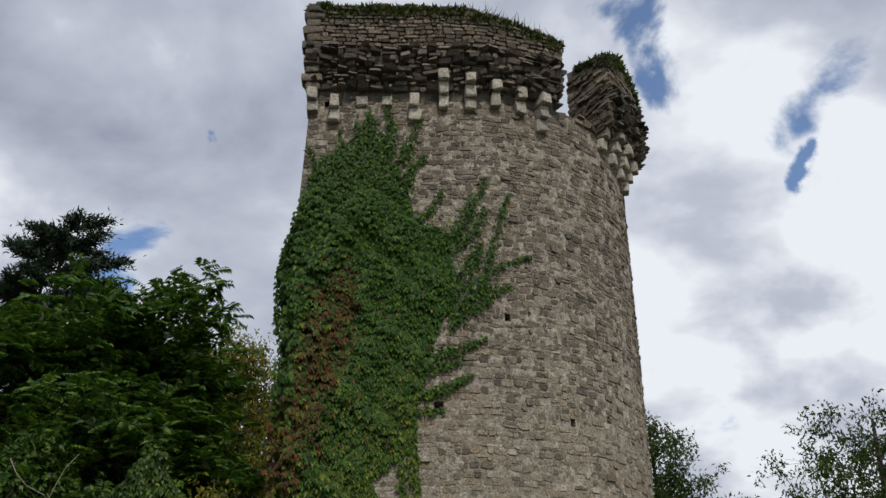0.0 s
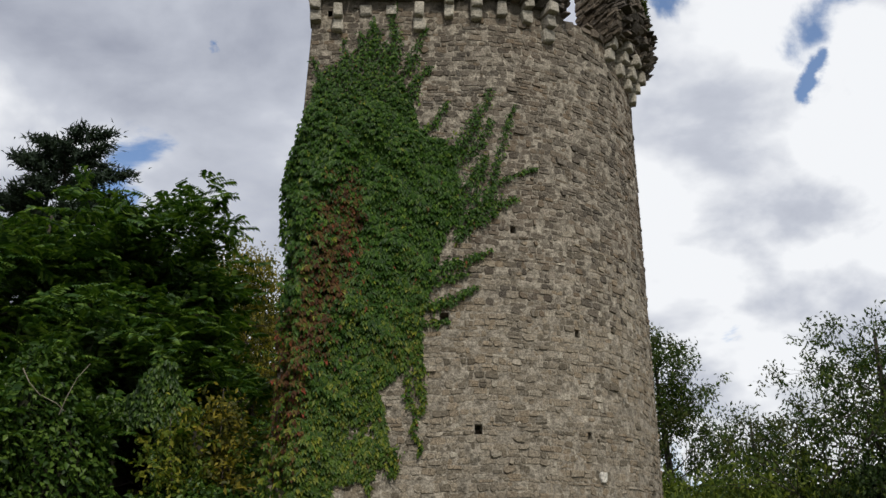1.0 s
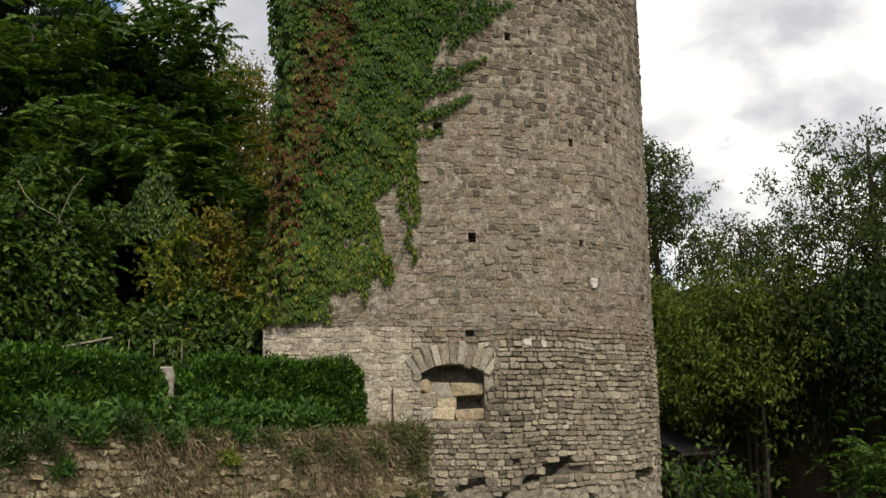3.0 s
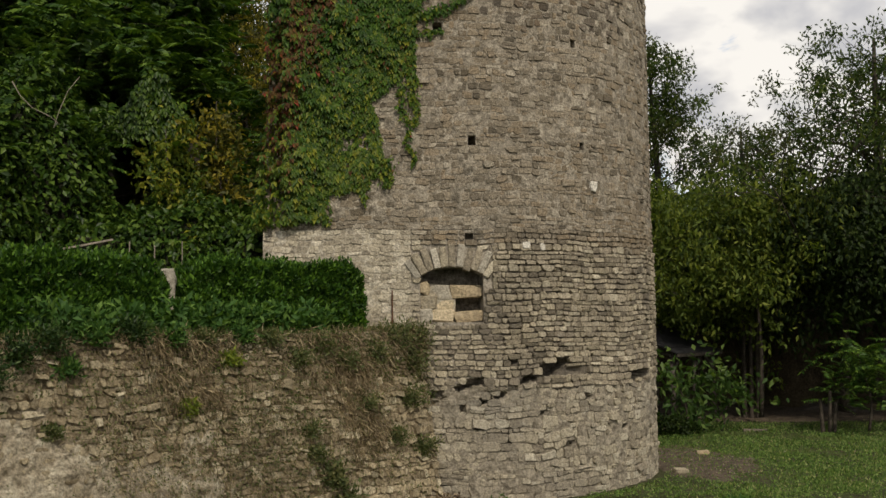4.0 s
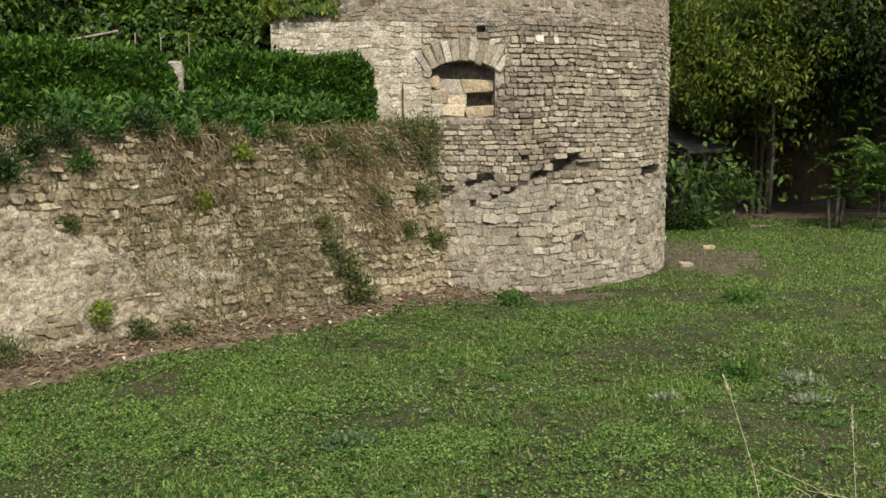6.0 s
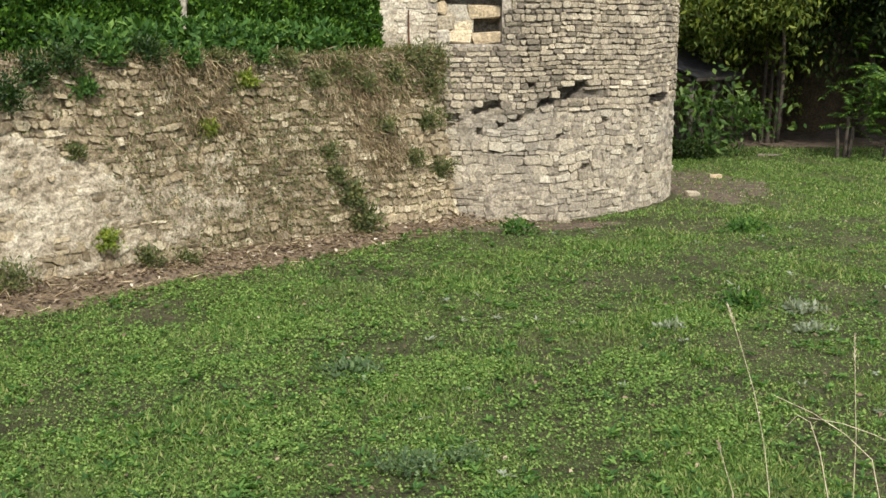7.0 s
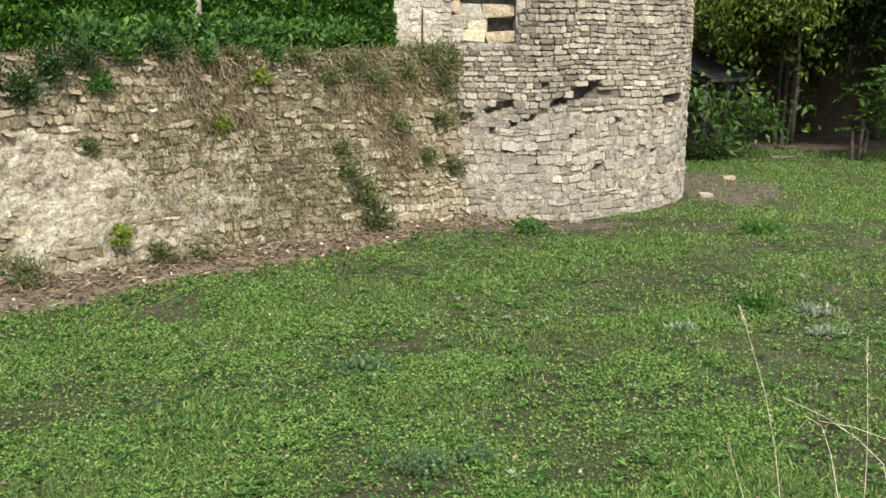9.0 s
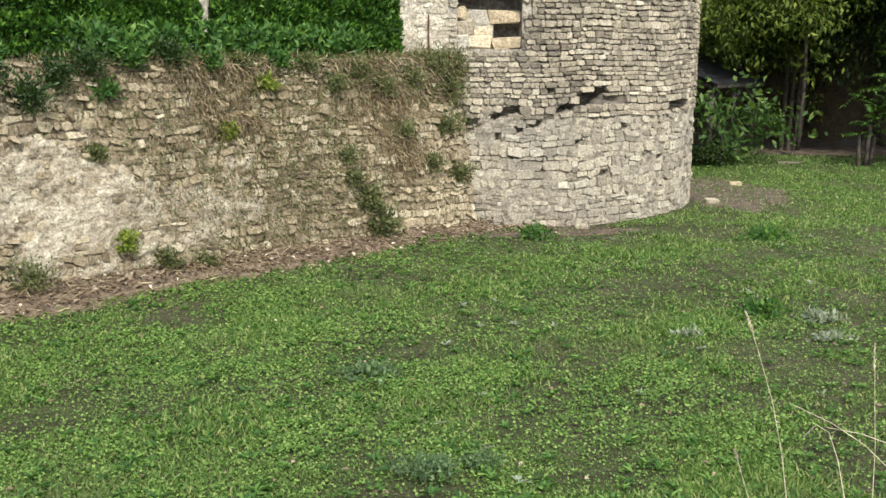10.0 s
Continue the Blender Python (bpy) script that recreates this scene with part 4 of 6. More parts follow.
def build_ivy():
    rng = np.random.default_rng(4)
    ivy = thing("climbing_creeper", "dense green creeper with reddening leaves on the tower", "creeper", (-1.2, FRONT, 3.7))

    def cover(n):
        z = rng.uniform(5.9, 18.1, n)
        u = rng.uniform(-3.4, 1.9, n)
        uz = np.stack([u, z, z * 0], 1)
        edge = ivy_right(z) + 0.10 * soft_noise(uz, 2.3, 1) + 0.10 * soft_noise(uz, 6.0, 2)
        ok = (u < edge) & (u > ivy_left(z) - 0.1 * rng.random(n))
        ok &= rng.random(n) > np.clip((z - 15.4) / 2.2, 0, 0.8)
        # thin places where the stone shows
        ok &= ~((np.abs(u + 1.05) < 0.34) & (np.abs(z - 7.75) < 0.2) & (rng.random(n) < 0.85))
        return u[ok], z[ok]

    def depth(u, z):
        uz = np.stack([u, z, z * 0], 1)
        d = 0.13 + 0.26 * np.clip((-1.2 - u) / 1.5, 0, 1) + 0.12 * soft_noise(uz, 1.4, 9) + 0.07 * soft_noise(uz, 4.2, 10)
        return np.maximum(0.03, d * np.clip((17.8 - z) / 3.0, 0.25, 1) * np.clip((ivy_right(z) + 0.15 - u) / 0.5, 0.2, 1))

    def colours(u, z):
        uz = np.stack([u, z, z * 0], 1)
        streak = soft_noise(uz * np.array([2.0, 0.6, 1]), 1.3, 12) + 0.5 * soft_noise(uz, 3.0, 13)
        mid = np.interp(z, (7, 9, 11, 13.5), (-2.7, -2.5, -1.8, -1.35))
        red = rng.random(len(u)) < np.clip(0.7 - np.abs(u - mid) / 1.0 + 0.55 * streak, 0.02, 0.62) * np.clip((14.0 - z) / 1.2, 0.02, 1) * np.clip((z - 6.5) / 2, 0.05, 1)
        pale = ~red & (rng.random(len(u)) < np.clip(0.2 + (10.5 - z) * 0.2 + 0.35 * streak, 0.03, 0.8))
        return red, pale
    feet, al, nr, ln, cu, cz = [], [], [], [], [], []
    # an inner layer of single leaflets
    u, z = cover(52000)
    p, nrm = tower_points(u, z, depth(u, z) * rng.uniform(0.1, 0.75, len(u)))
    corner = u < -2.6
    p[corner, 1] += rng.random(corner.sum()) * 0.7
    k = len(u)
    feet.append(p), nr.append(nrm + rng.normal(size=(k, 3)) * 0.3), ln.append(rng.uniform(0.09, 0.15, k)), cu.append(u), cz.append(z)
    al.append(np.stack([rng.normal(size=k) * 0.4, rng.normal(size=k) * 0.1, -1 + rng.normal(size=k) * 0.2], 1) + nrm * 0.15)
    # the outer layer of whole leaves
    u, z = cover(15500)
    p, nrm = tower_points(u, z, depth(u, z) * rng.uniform(0.8, 1.15, len(u)))
    corner = u < -2.55
    nrm[corner] = unit(nrm[corner] + np.array([-0.9, 0.2, 0.0]) * rng.random((corner.sum(), 1)))
    p[corner, 1] += rng.random(corner.sum()) * 0.7
    a, b, c, d = palmate(p, nrm, rng, rng.uniform(0.13, 0.215, len(u)) * np.clip((19.5 - z) / 5.5, 0.6, 1))
    feet.append(a), al.append(b), nr.append(c), ln.append(d), cu.append(np.tile(u, 5)), cz.append(np.tile(z, 5))
    # runners reaching out over the bare stone
    stems = []
    for pts, k, wide in ((((1.7, 12.9), (1.87, 13.3), (2.19, 14.74), (2.51, 15.63)), 330, 0.085), (((0.9, 14.0), (1.3, 14.7), (1.92, 15.96)), 420, 0.15), (((1.2, 12.95), (1.6, 13.25), (2.44, 13.78), (3.03, 14.01)), 240, 0.055),
                         (((1.2, 14.0), (1.62, 14.5), (1.9, 15.2)), 200, 0.12), (((1.0, 12.5), (1.73, 12.94), (2.48, 13.13)), 320, 0.10), (((1.0, 12.2), (1.4, 12.5), (1.95, 12.75)), 260, 0.10), (((0.6, 11.4), (1.2, 11.55), (1.83, 11.82)), 320, 0.075),
                         (((0.55, 11.05), (0.95, 11.2), (1.3, 11.25)), 130, 0.05), (((0.3, 10.5), (0.9, 10.62), (1.49, 10.95)), 360, 0.075), (((0.1, 10.15), (0.5, 10.1), (0.9, 10.15)), 120, 0.045), (((0.1, 9.5), (0.2, 8.9), (0.27, 8.1)), 330, 0.075),
                         (((-0.15, 9.2), (-0.02, 8.5), (0.1, 7.7), (0.2, 7.2)), 260, 0.06), (((-0.45, 7.4), (-0.38, 7.0), (-0.4, 6.75)), 160, 0.12), (((-0.85, 7.0), (-0.88, 6.6), (-0.86, 6.35)), 70, 0.04), (((-1.75, 6.3), (-1.7, 5.9)), 90, 0.08),
                         (((-0.5, 16.6), (-0.42, 17.3), (-0.45, 18.4)), 300, 0.11), (((-0.75, 16.8), (-0.85, 17.4), (-0.95, 17.9)), 150, 0.08), (((-0.1, 15.6), (0.1, 16.2), (0.45, 16.6)), 210, 0.11), (((-0.15, 16.4), (0.1, 17.0), (0.35, 17.8)), 180, 0.10),
                         (((0.2, 14.8), (0.6, 15.1), (0.9, 15.7)), 150, 0.07), (((-2.2, 15.9), (-2.4, 16.9)), 60, 0.07), (((-1.6, 16.4), (-1.7, 17.35)), 80, 0.07), (((-1.2, 16.6), (-1.25, 17.6)), 110, 0.09), (((1.05, 13.3), (1.5, 13.6), (1.75, 14.2)), 260, 0.14)):
        q = np.linspace(0, 1, len(pts))
        t = rng.random(k) ** 0.85
        wob = 0.035 * np.sin(t * 17 + pts[0][0] * 5)
        u = np.interp(t, q, [w[0] for w in pts]) + wob + rng.normal(size=k) * wide * (1.15 - 0.8 * t)
        z = np.interp(t, q, [w[1] for w in pts]) + wob + rng.normal(size=k) * wide * (1.15 - 0.8 * t)
        p, nrm = tower_points(u, z, 0.03 + 0.07 * rng.random(k))
        feet.append(p), nr.append(nrm + rng.normal(size=(k, 3)) * 0.3), ln.append(rng.uniform(0.07, 0.15, k) * (1.1 - 0.35 * t)), cu.append(u), cz.append(z)
        al.append(np.stack([rng.normal(size=k) * 0.5, rng.normal(size=k) * 0.1, -0.7 + rng.normal(size=k) * 0.4], 1) + nrm * 0.3)
        r = np.linspace(0, 1, 9)
        stems.append(([tower_point(np.interp(w, q, [m[0] for m in pts]) + 0.035 * math.sin(w * 17 + pts[0][0] * 5), np.interp(w, q, [m[1] for m in pts]), 0.05) for w in r], list(np.linspace(0.016, 0.004, 9))))
    feet, al, nr, ln, u, z = (np.concatenate(w) for w in (feet, al, nr, ln, cu, cz))
    red, pale = colours(u, z)
    for name, pick, mat in (("foliage", ~red & ~pale, M_IVY), ("reddened_foliage", red, M_IVY_RED), ("yellowing_foliage", pale, M_IVY_LIGHT)):
        leaves(name, feet[pick], al[pick], nr[pick], ln[pick], ln[pick] * 0.46, mat, ivy, kind="stuff")
    # hanging shoots at the outer corner
    m = 1100
    z = rng.uniform(12.4, 15.0, m)
    p = np.stack([-2.6 - 0.42 * rng.random(m) * np.clip((15.2 - z) / 1.5, 0, 1), FRONT - 0.15 + rng.random(m) * 0.6, z - 0.5 * rng.random(m)], 1)
    leaves("hanging_growth", p, np.stack([rng.normal(size=m) * 0.3 - 0.2, rng.normal(size=m) * 0.3, -np.ones(m)], 1), rng.normal(size=(m, 3)), 0.14, 0.08, M_IVY, ivy, kind="stuff")
    v, f = tubes(stems, 5)
    mesh_object("stems", v, f, M_BARK, ivy, "thin brown stems", kind="stuff")


build_ivy()


def build_top_grass():
    rng = np.random.default_rng(12)
    turf = thing("parapet_turf", "dark grassy turf along the broken parapet", "grass", (CX, FRONT, 20.9))
    for name, u0, u1, top in (("turf", -2.6, 4.05, lambda u: 20.95 - 0.22 * np.maximum(0, u - 1.5)), ("fragment_turf", 5.45, 8.6, lambda u: 20.85 - 0.28 * np.abs(u - 6.2))):
        n = int(4200 * (u1 - u0))
        u = rng.uniform(u0, u1, n)
        back = rng.uniform(-0.45, 0.42 + (0.26 if u0 > 5 else 0.0), n)
        p, nrm = tower_points(u, top(u) + 0.14 * rng.random(n) * (1 + soft_noise(np.stack([u, u * 0, u * 0], 1), 2.0, 3)) - 0.14, back)
        over = back > (0.54 if u0 > 5 else 0.30)
        p[over, 2] -= 0.34 * rng.random(over.sum()) ** 1.5
        along = rng.normal(size=(n, 3)) * 0.6 + np.array([0, 0, 0.75]) + nrm * 0.35
        ln = rng.uniform(0.07, 0.21, n)
        leaves(name, p, along, rng.normal(size=(n, 3)), ln, ln * 0.34, M_TURF, turf, kind="stuff")
    n = 160
    u = rng.uniform(1.5, 4.0, n)
    p, _ = tower_points(u, 20.9 - 0.22 * np.maximum(0, u - 1.5), rng.uniform(-0.4, 0.3, n))
    leaves("dry_blades", p, rng.normal(size=(n, 3)) * 0.3 + np.array([0.1, 0, 1]), rng.normal(size=(n, 3)), rng.uniform(0.25, 0.6, n), 0.012, M_DRY, turf, kind="stuff")


M_TURF = leaf_material("turf_blade", [(0.0, (0.02, 0.035, 0.012)), (0.6, (0.045, 0.065, 0.02)), (1.0, (0.11, 0.115, 0.04))])
build_top_grass()


def build_hedge(label, s0, s1, top, depth=0.95, d0=0.95):
    """A clipped hedge along the wall's line: many small leaves round a near-black block that paints its inner shade.
    """
    rng = np.random.default_rng(int(s1 * 100))
    mid = W0 + WD * ((s0 + s1) / 2) - WN * (d0 + depth / 2)
    base = terrace_z(d0)
    ob = thing("hedge", label, "hedge", (mid.x, mid.y, base), "clipped hedges on the terrace")
    lng, h = s1 - s0, top - base
    n = int(4600 * (lng + depth))
    s, d, z = rng.uniform(-1, 1, n), rng.uniform(-1, 1, n), rng.uniform(0, 1, n)
    face = rng.choice(5, n, p=(0.44, 0.1, 0.30, 0.08, 0.08))
    d[face == 0], d[face == 1], z[face == 2], s[face == 3], s[face == 4] = 1, -1, 1, -1, 1
    dirs = np.stack([np.where(face == 3, -1, np.where(face == 4, 1, 0)), np.where(face == 0, 1, np.where(face == 1, -1, 0)), np.where(face == 2, 1, 0)], 1).astype(float)
    rnd_end = 1 - 0.10 * np.abs(s) ** 8 * (1.5 - z) - 0.05 * z ** 6
    depth_in = rng.random(n) ** 1.6 * 0.2
    q = np.stack([s * lng / 2, d * depth / 2, z * h], 1)
    corner = np.clip(np.abs(s) - (1 - 0.5 / lng * 2), 0, 1) * lng / 2
    q[:, 2] -= corner ** 2 * 1.5 * z
    q -= dirs * depth_in[:, None]
    q += dirs * (0.07 * soft_noise(q, 2.0, 5) + 0.07 * soft_noise(q, 6.0, 6))[:, None]
    shoots = (face == 2) & (rng.random(n) < 0.25)
    q[shoots, 2] += 0.14 * rng.random(shoots.sum())
    a, b = np.array([WD.x, WD.y, 0]), np.array([WN.x, WN.y, 0])
    p = np.array([mid.x, mid.y, base]) + q[:, :1] * a + q[:, 1:2] * b + np.array([0, 0, 1]) * q[:, 2:]
    out = dirs[:, :1] * a + dirs[:, 1:2] * b + np.array([0, 0, 1]) * dirs[:, 2:]
    along = out * 0.6 + np.array([0, 0, 0.7]) + rng.normal(size=(n, 3)) * 0.5
    size = rng.uniform(0.075, 0.14, n)
    leaves("foliage", p, along, out + rng.normal(size=(n, 3)) * 0.5, size, size * 0.5, M_HEDGE, ob, kind="stuff")
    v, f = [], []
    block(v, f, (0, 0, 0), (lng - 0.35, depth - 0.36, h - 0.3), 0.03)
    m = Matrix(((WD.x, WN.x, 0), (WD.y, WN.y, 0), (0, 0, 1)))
    mesh_object("shade_core", [m @ p + Vector((mid.x, mid.y, base + (h - 0.3) / 2)) for p in v], f, M_CORE, ob)


# near-black colour that paints the shade inside hedges and bushes
M_CORE = rough_material("painted_inner_shade", (0.012, 0.016, 0.008), (0.03, 0.03, 0.016), 9, 0.95, 0.05)
build_hedge("dense clipped dark-green hedge beside the tower", 4.42, 8.5, 4.98)
build_hedge("long clipped dark-green hedge on the terrace", -6.0, 3.95, 4.98)


def clump(name, label, category, at, size, n, leaf, material, seed, core=True, up=0.4, droop=0.0, group="", inner=0.72, lump=0.16, narrow=0.6):
    """A bush or ivy mound: leaves over a lumpy body."""
    rng = np.random.default_rng(seed)
    ob = thing(name, label, category, at, group)
    p, d = shell_points(rng, n, size, inner, seed, lump)
    keep = p[:, 2] > -size[2] * 0.98
    p, d = p[keep], d[keep]
    along = d * 0.5 + rng.normal(size=p.shape) * 0.5 + np.array([0, 0, up - droop])
    ln = rng.uniform(0.7, 1.3, len(p)) * leaf
    leaves("foliage", p + np.asarray(at) + np.array([0, 0, size[2]]), along, d + rng.normal(size=p.shape) * 0.5, ln, ln * narrow, material, ob, kind="stuff")
    # solid near-black body behind the leaves, standing for the bush's inner shade
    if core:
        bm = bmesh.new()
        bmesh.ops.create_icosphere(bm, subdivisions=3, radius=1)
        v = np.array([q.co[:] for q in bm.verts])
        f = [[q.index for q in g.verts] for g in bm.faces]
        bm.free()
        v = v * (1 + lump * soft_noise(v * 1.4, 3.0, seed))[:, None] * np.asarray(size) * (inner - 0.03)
        mesh_object("shade_core", v + np.asarray(at) + np.array([0, 0, size[2]]), f, M_CORE, ob)
    return ob


def polar(az, dist):
    return dist * math.sin(radians(az)), dist * math.cos(radians(az))


def build_mounds():
    for label, az, dist, base, size, n, seed in (
            ("ivy-smothered old wall stump on the terrace", -11.9, 25.0, 3.9, (1.75, 0.9, 1.55), 9000, 1),
            ("tall ivy-clad dead tree on the terrace", -20.5, 25.0, 3.9, (1.55, 1.1, 3.1), 12000, 2),
            ("ivy bank below the dark opening", -12.9, 23.9, 3.9, (1.7, 0.8, 1.33), 8500, 7),
            ("ivy-clad thicket beside the terrace path", -24.5, 24.0, 3.9, (1.7, 1.2, 2.6), 8000, 3),
            ("low ivy mound behind the hedge", -16.6, 24.0, 3.9, (1.6, 0.9, 1.2), 5000, 4),
            ("ivy bush against the tower corner", -8.6, 23.5, 3.9, (0.75, 0.7, 1.35), 3500, 6)):
        x, y = polar(az, dist)
        clump("ivy_mound", label, "ivy", (x, y, base), size, int(n * 0.75), 0.17, M_MOUND, seed, droop=1.0, lump=0.24, narrow=0.62)


build_mounds()


def build_dark_hollow():
    """An ivy-hung walled box behind the hedges, added to make the dark hollow between shrubs."""
    rng = np.random.default_rng(19)
    x0, x1, y, z0, z1 = -7.85, -5.65, 24.9, 3.6, 9.0
    hx0, hx1, hz0, hz1 = -7.3, -6.15, 6.45, 8.6
    ob = thing("hollow_box", "ivy-hung box added for the dark hollow between shrubs", "ruin", ((x0 + x1) / 2, y, z0))
    for name, a, b, c, d in (("wall", x0, hx0, z0, z1), ("wall", hx1, x1, z0, z1), ("wall", hx0, hx1, z0, hz0), ("lintel", hx0, hx1, hz1, z1)):
        v, f = [], []
        block(v, f, ((a + b) / 2, y, (c + d) / 2), (b - a + 0.004, 0.6, d - c), 0.0)
        mesh_object(name, v, f, M_JOINT, ob)
    for name, c, s in (("back_wall", (-6.75, y + 2.6, 6.3), (2.2, 0.3, 5.4)), ("side_wall", (x0 + 0.15, y + 1.4, 6.3), (0.3, 2.2, 5.3)), ("side_wall", (x1 - 0.15, y + 1.4, 6.3), (0.3, 2.2, 5.3)), ("floor_slab", (-6.75, y + 1.4, 6.3), (1.9, 2.1, 0.2)), ("roof_slab", (-6.75, y + 1.4, 8.9), (2.2, 2.7, 0.2))):
        v, f = [], []
        block(v, f, c, s, 0.0)
        mesh_object(name, v, f, M_JOINT, ob)
    n = 26000
    p = np.stack([rng.uniform(x0 - 0.6, x1 + 0.7, n), np.zeros(n), rng.uniform(z0, z1 + 1.5, n)], 1)
    crest = z1 + 0.35 + 0.75 * soft_noise(p * np.array([1, 0, 0]), 1.9, 4) - 0.5 * np.abs(p[:, 0] + 6.7) * (np.abs(p[:, 0] + 6.7) > 0.9)
    flank = np.abs(p[:, 0] + 6.7) < 1.5 + 0.3 * soft_noise(p * np.array([0, 0, 1]), 1.5, 6)
    p = p[(p[:, 2] < crest) & flank]
    n = len(p)
    inside = (p[:, 0] > hx0 + 0.05 * rng.normal(size=n)) & (p[:, 0] < hx1 + 0.05 * rng.normal(size=n)) & (p[:, 2] > hz0) & (p[:, 2] < hz1 - 0.15 * np.abs(rng.normal(size=n)))
    p = p[~inside]
    n = len(p)
    p[:, 1] = y - 0.32 - rng.random(n) ** 0.5 * np.maximum(0.12, 0.38 + 0.42 * soft_noise(p, 1.5, 3)) + 0.5 * rng.random(n) * (np.abs(p[:, 0] + 6.7) > 1.15)
    al = np.stack([rng.normal(size=n) * 0.4, -0.35 + rng.normal(size=n) * 0.2, -np.ones(n)], 1)
    ln = rng.uniform(0.11, 0.2, n)
    leaves("ivy_cover", p, al, np.array([0, -1.0, 0.2]) + rng.normal(size=(n, 3)) * 0.4, ln, ln * 0.6, M_MOUND, ob, label="hanging ivy", kind="stuff")


build_dark_hollow()


def limbs(rng, base, height, spread, n, radius, start=0.3, lift=0.6):
    """Trunk and limbs of a tree as polylines with radii; also the limb tips."""
    base = np.asarray(base, float)
    top = base + np.array([rng.normal() * 0.05 * height, rng.normal() * 0.05 * height, height * 0.86])
    trunk = [base + (top - base) * t + np.array([math.sin(t * 5) * 0.15, math.cos(t * 4) * 0.12, 0]) for t in np.linspace(0, 1, 9)]
    lines = [(trunk, list(np.linspace(radius, radius * 0.15, 9)))]
    tips = []
    for k in range(n):
        t = start + (0.95 - start) * (k + rng.random()) / n
        p = base + (top - base) * t
        a = k * 2.4 + rng.normal() * 0.4
        reach = spread * (0.55 + 0.5 * rng.random()) * (1.15 - 0.75 * max(0, (t - 0.45)) / 0.55)
        end = p + np.array([math.cos(a) * reach, math.sin(a) * reach, reach * lift * (0.4 + 0.8 * rng.random())])
        bend = (p + end) / 2 + np.array([0, 0, -0.12 * reach]) + rng.normal(size=3) * 0.15
        pts = [p * (1 - s) ** 2 + 2 * bend * s * (1 - s) + end * s * s for s in np.linspace(0, 1, 7)]
        r = radius * 0.32 * (1.1 - t)
        lines.append((pts, list(np.linspace(r, r * 0.2, 7))))
        tips += [(q, (end - p) / max(reach, 0.1)) for q in pts[5:]]
        for j in range(5):
            s0 = pts[1 + j % 5] + (pts[2 + j % 5] - pts[1 + j % 5]) * rng.random()
            e2 = s0 + np.array([rng.normal(), rng.normal(), 0.25 + 0.6 * rng.normal()]) * (0.35 + reach * 0.26)
            m2 = (s0 + e2) / 2 + rng.normal(size=3) * 0.08
            lines.append(([s0, m2, e2], [r * 0.4, r * 0.25, r * 0.1]))
            tips += [(m2, e2 - s0), (e2, e2 - s0)]
            for _ in range(2):
                e3 = e2 + rng.normal(size=3) * (0.25 + 0.08 * reach)
                lines.append(([m2, (m2 + e3) / 2 + rng.normal(size=3) * 0.04, e3], [r * 0.2, r * 0.14, r * 0.06]))
                tips.append((e3, e3 - m2))
    return lines, tips


def build_tree(label, base, height, spread, n_limbs, radius, leaf, per_tip, cloud, material, seed, compound=False, start=0.3, lift=0.6, droop=0.2, narrow=0.5, category="tree"):
    rng = np.random.default_rng(seed)
    ob = thing("tree", label, category, base)
    lines, tips = limbs(rng, base, height, spread, n_limbs, radius, start, lift)
    v, f = tubes(lines[:1], 9)
    mesh_object("trunk", v, f, M_BARK, ob, smooth=True)
    v, f = tubes(lines[1:], 5)
    mesh_object("branch_work", v, f, M_BARK, ob, smooth=True, kind="stuff")
    at, al, nr = [], [], []
    c = np.array([t[0] for t in tips])
    if compound:
        # fronds: paired leaflets on a bowed midrib
        m = len(c) * per_tip
        o = np.repeat(c, per_tip, 0) + rng.normal(size=(m, 3)) * cloud
        d = rng.normal(size=(m, 3)) * np.array([1, 1, 0.35]) + np.array([0, 0, 0.25])
        d = unit(d)
        side = unit(np.cross(d, np.array([0, 0, 1.0]) + rng.normal(size=(m, 3)) * 0.2))
        lng = rng.uniform(0.45, 0.75, m)
        for j in range(7):
            s = (j + 0.6) / 7
            q = o + d * (lng * s)[:, None] - np.array([0, 0, 1.0]) * (droop * lng * s * s)[:, None]
            for w in (-1, 1):
                at.append(q)
                al.append(side * w + d * 0.55 - np.array([0, 0, 0.35]))
                nr.append(np.cross(side, d) + rng.normal(size=(m, 3)) * 0.25)
    else:
        m = len(c) * per_tip
        at.append(np.repeat(c, per_tip, 0) + np.clip(rng.normal(size=(m, 3)), -1.5, 1.5) * cloud * np.repeat(rng.uniform(0.6, 1.2, (len(c), 1)), per_tip, 0))
        al.append(rng.normal(size=(m, 3)) - np.array([0, 0, droop * 2]))
        nr.append(rng.normal(size=(m, 3)) + np.array([0, 0, 0.6]))
    at, al, nr = np.concatenate(at), np.concatenate(al), np.concatenate(nr)
    ln = rng.uniform(0.7, 1.25, len(at)) * leaf
    leaves("crown", at, al, nr, ln, ln * narrow, material, ob, kind="stuff")
    return ob


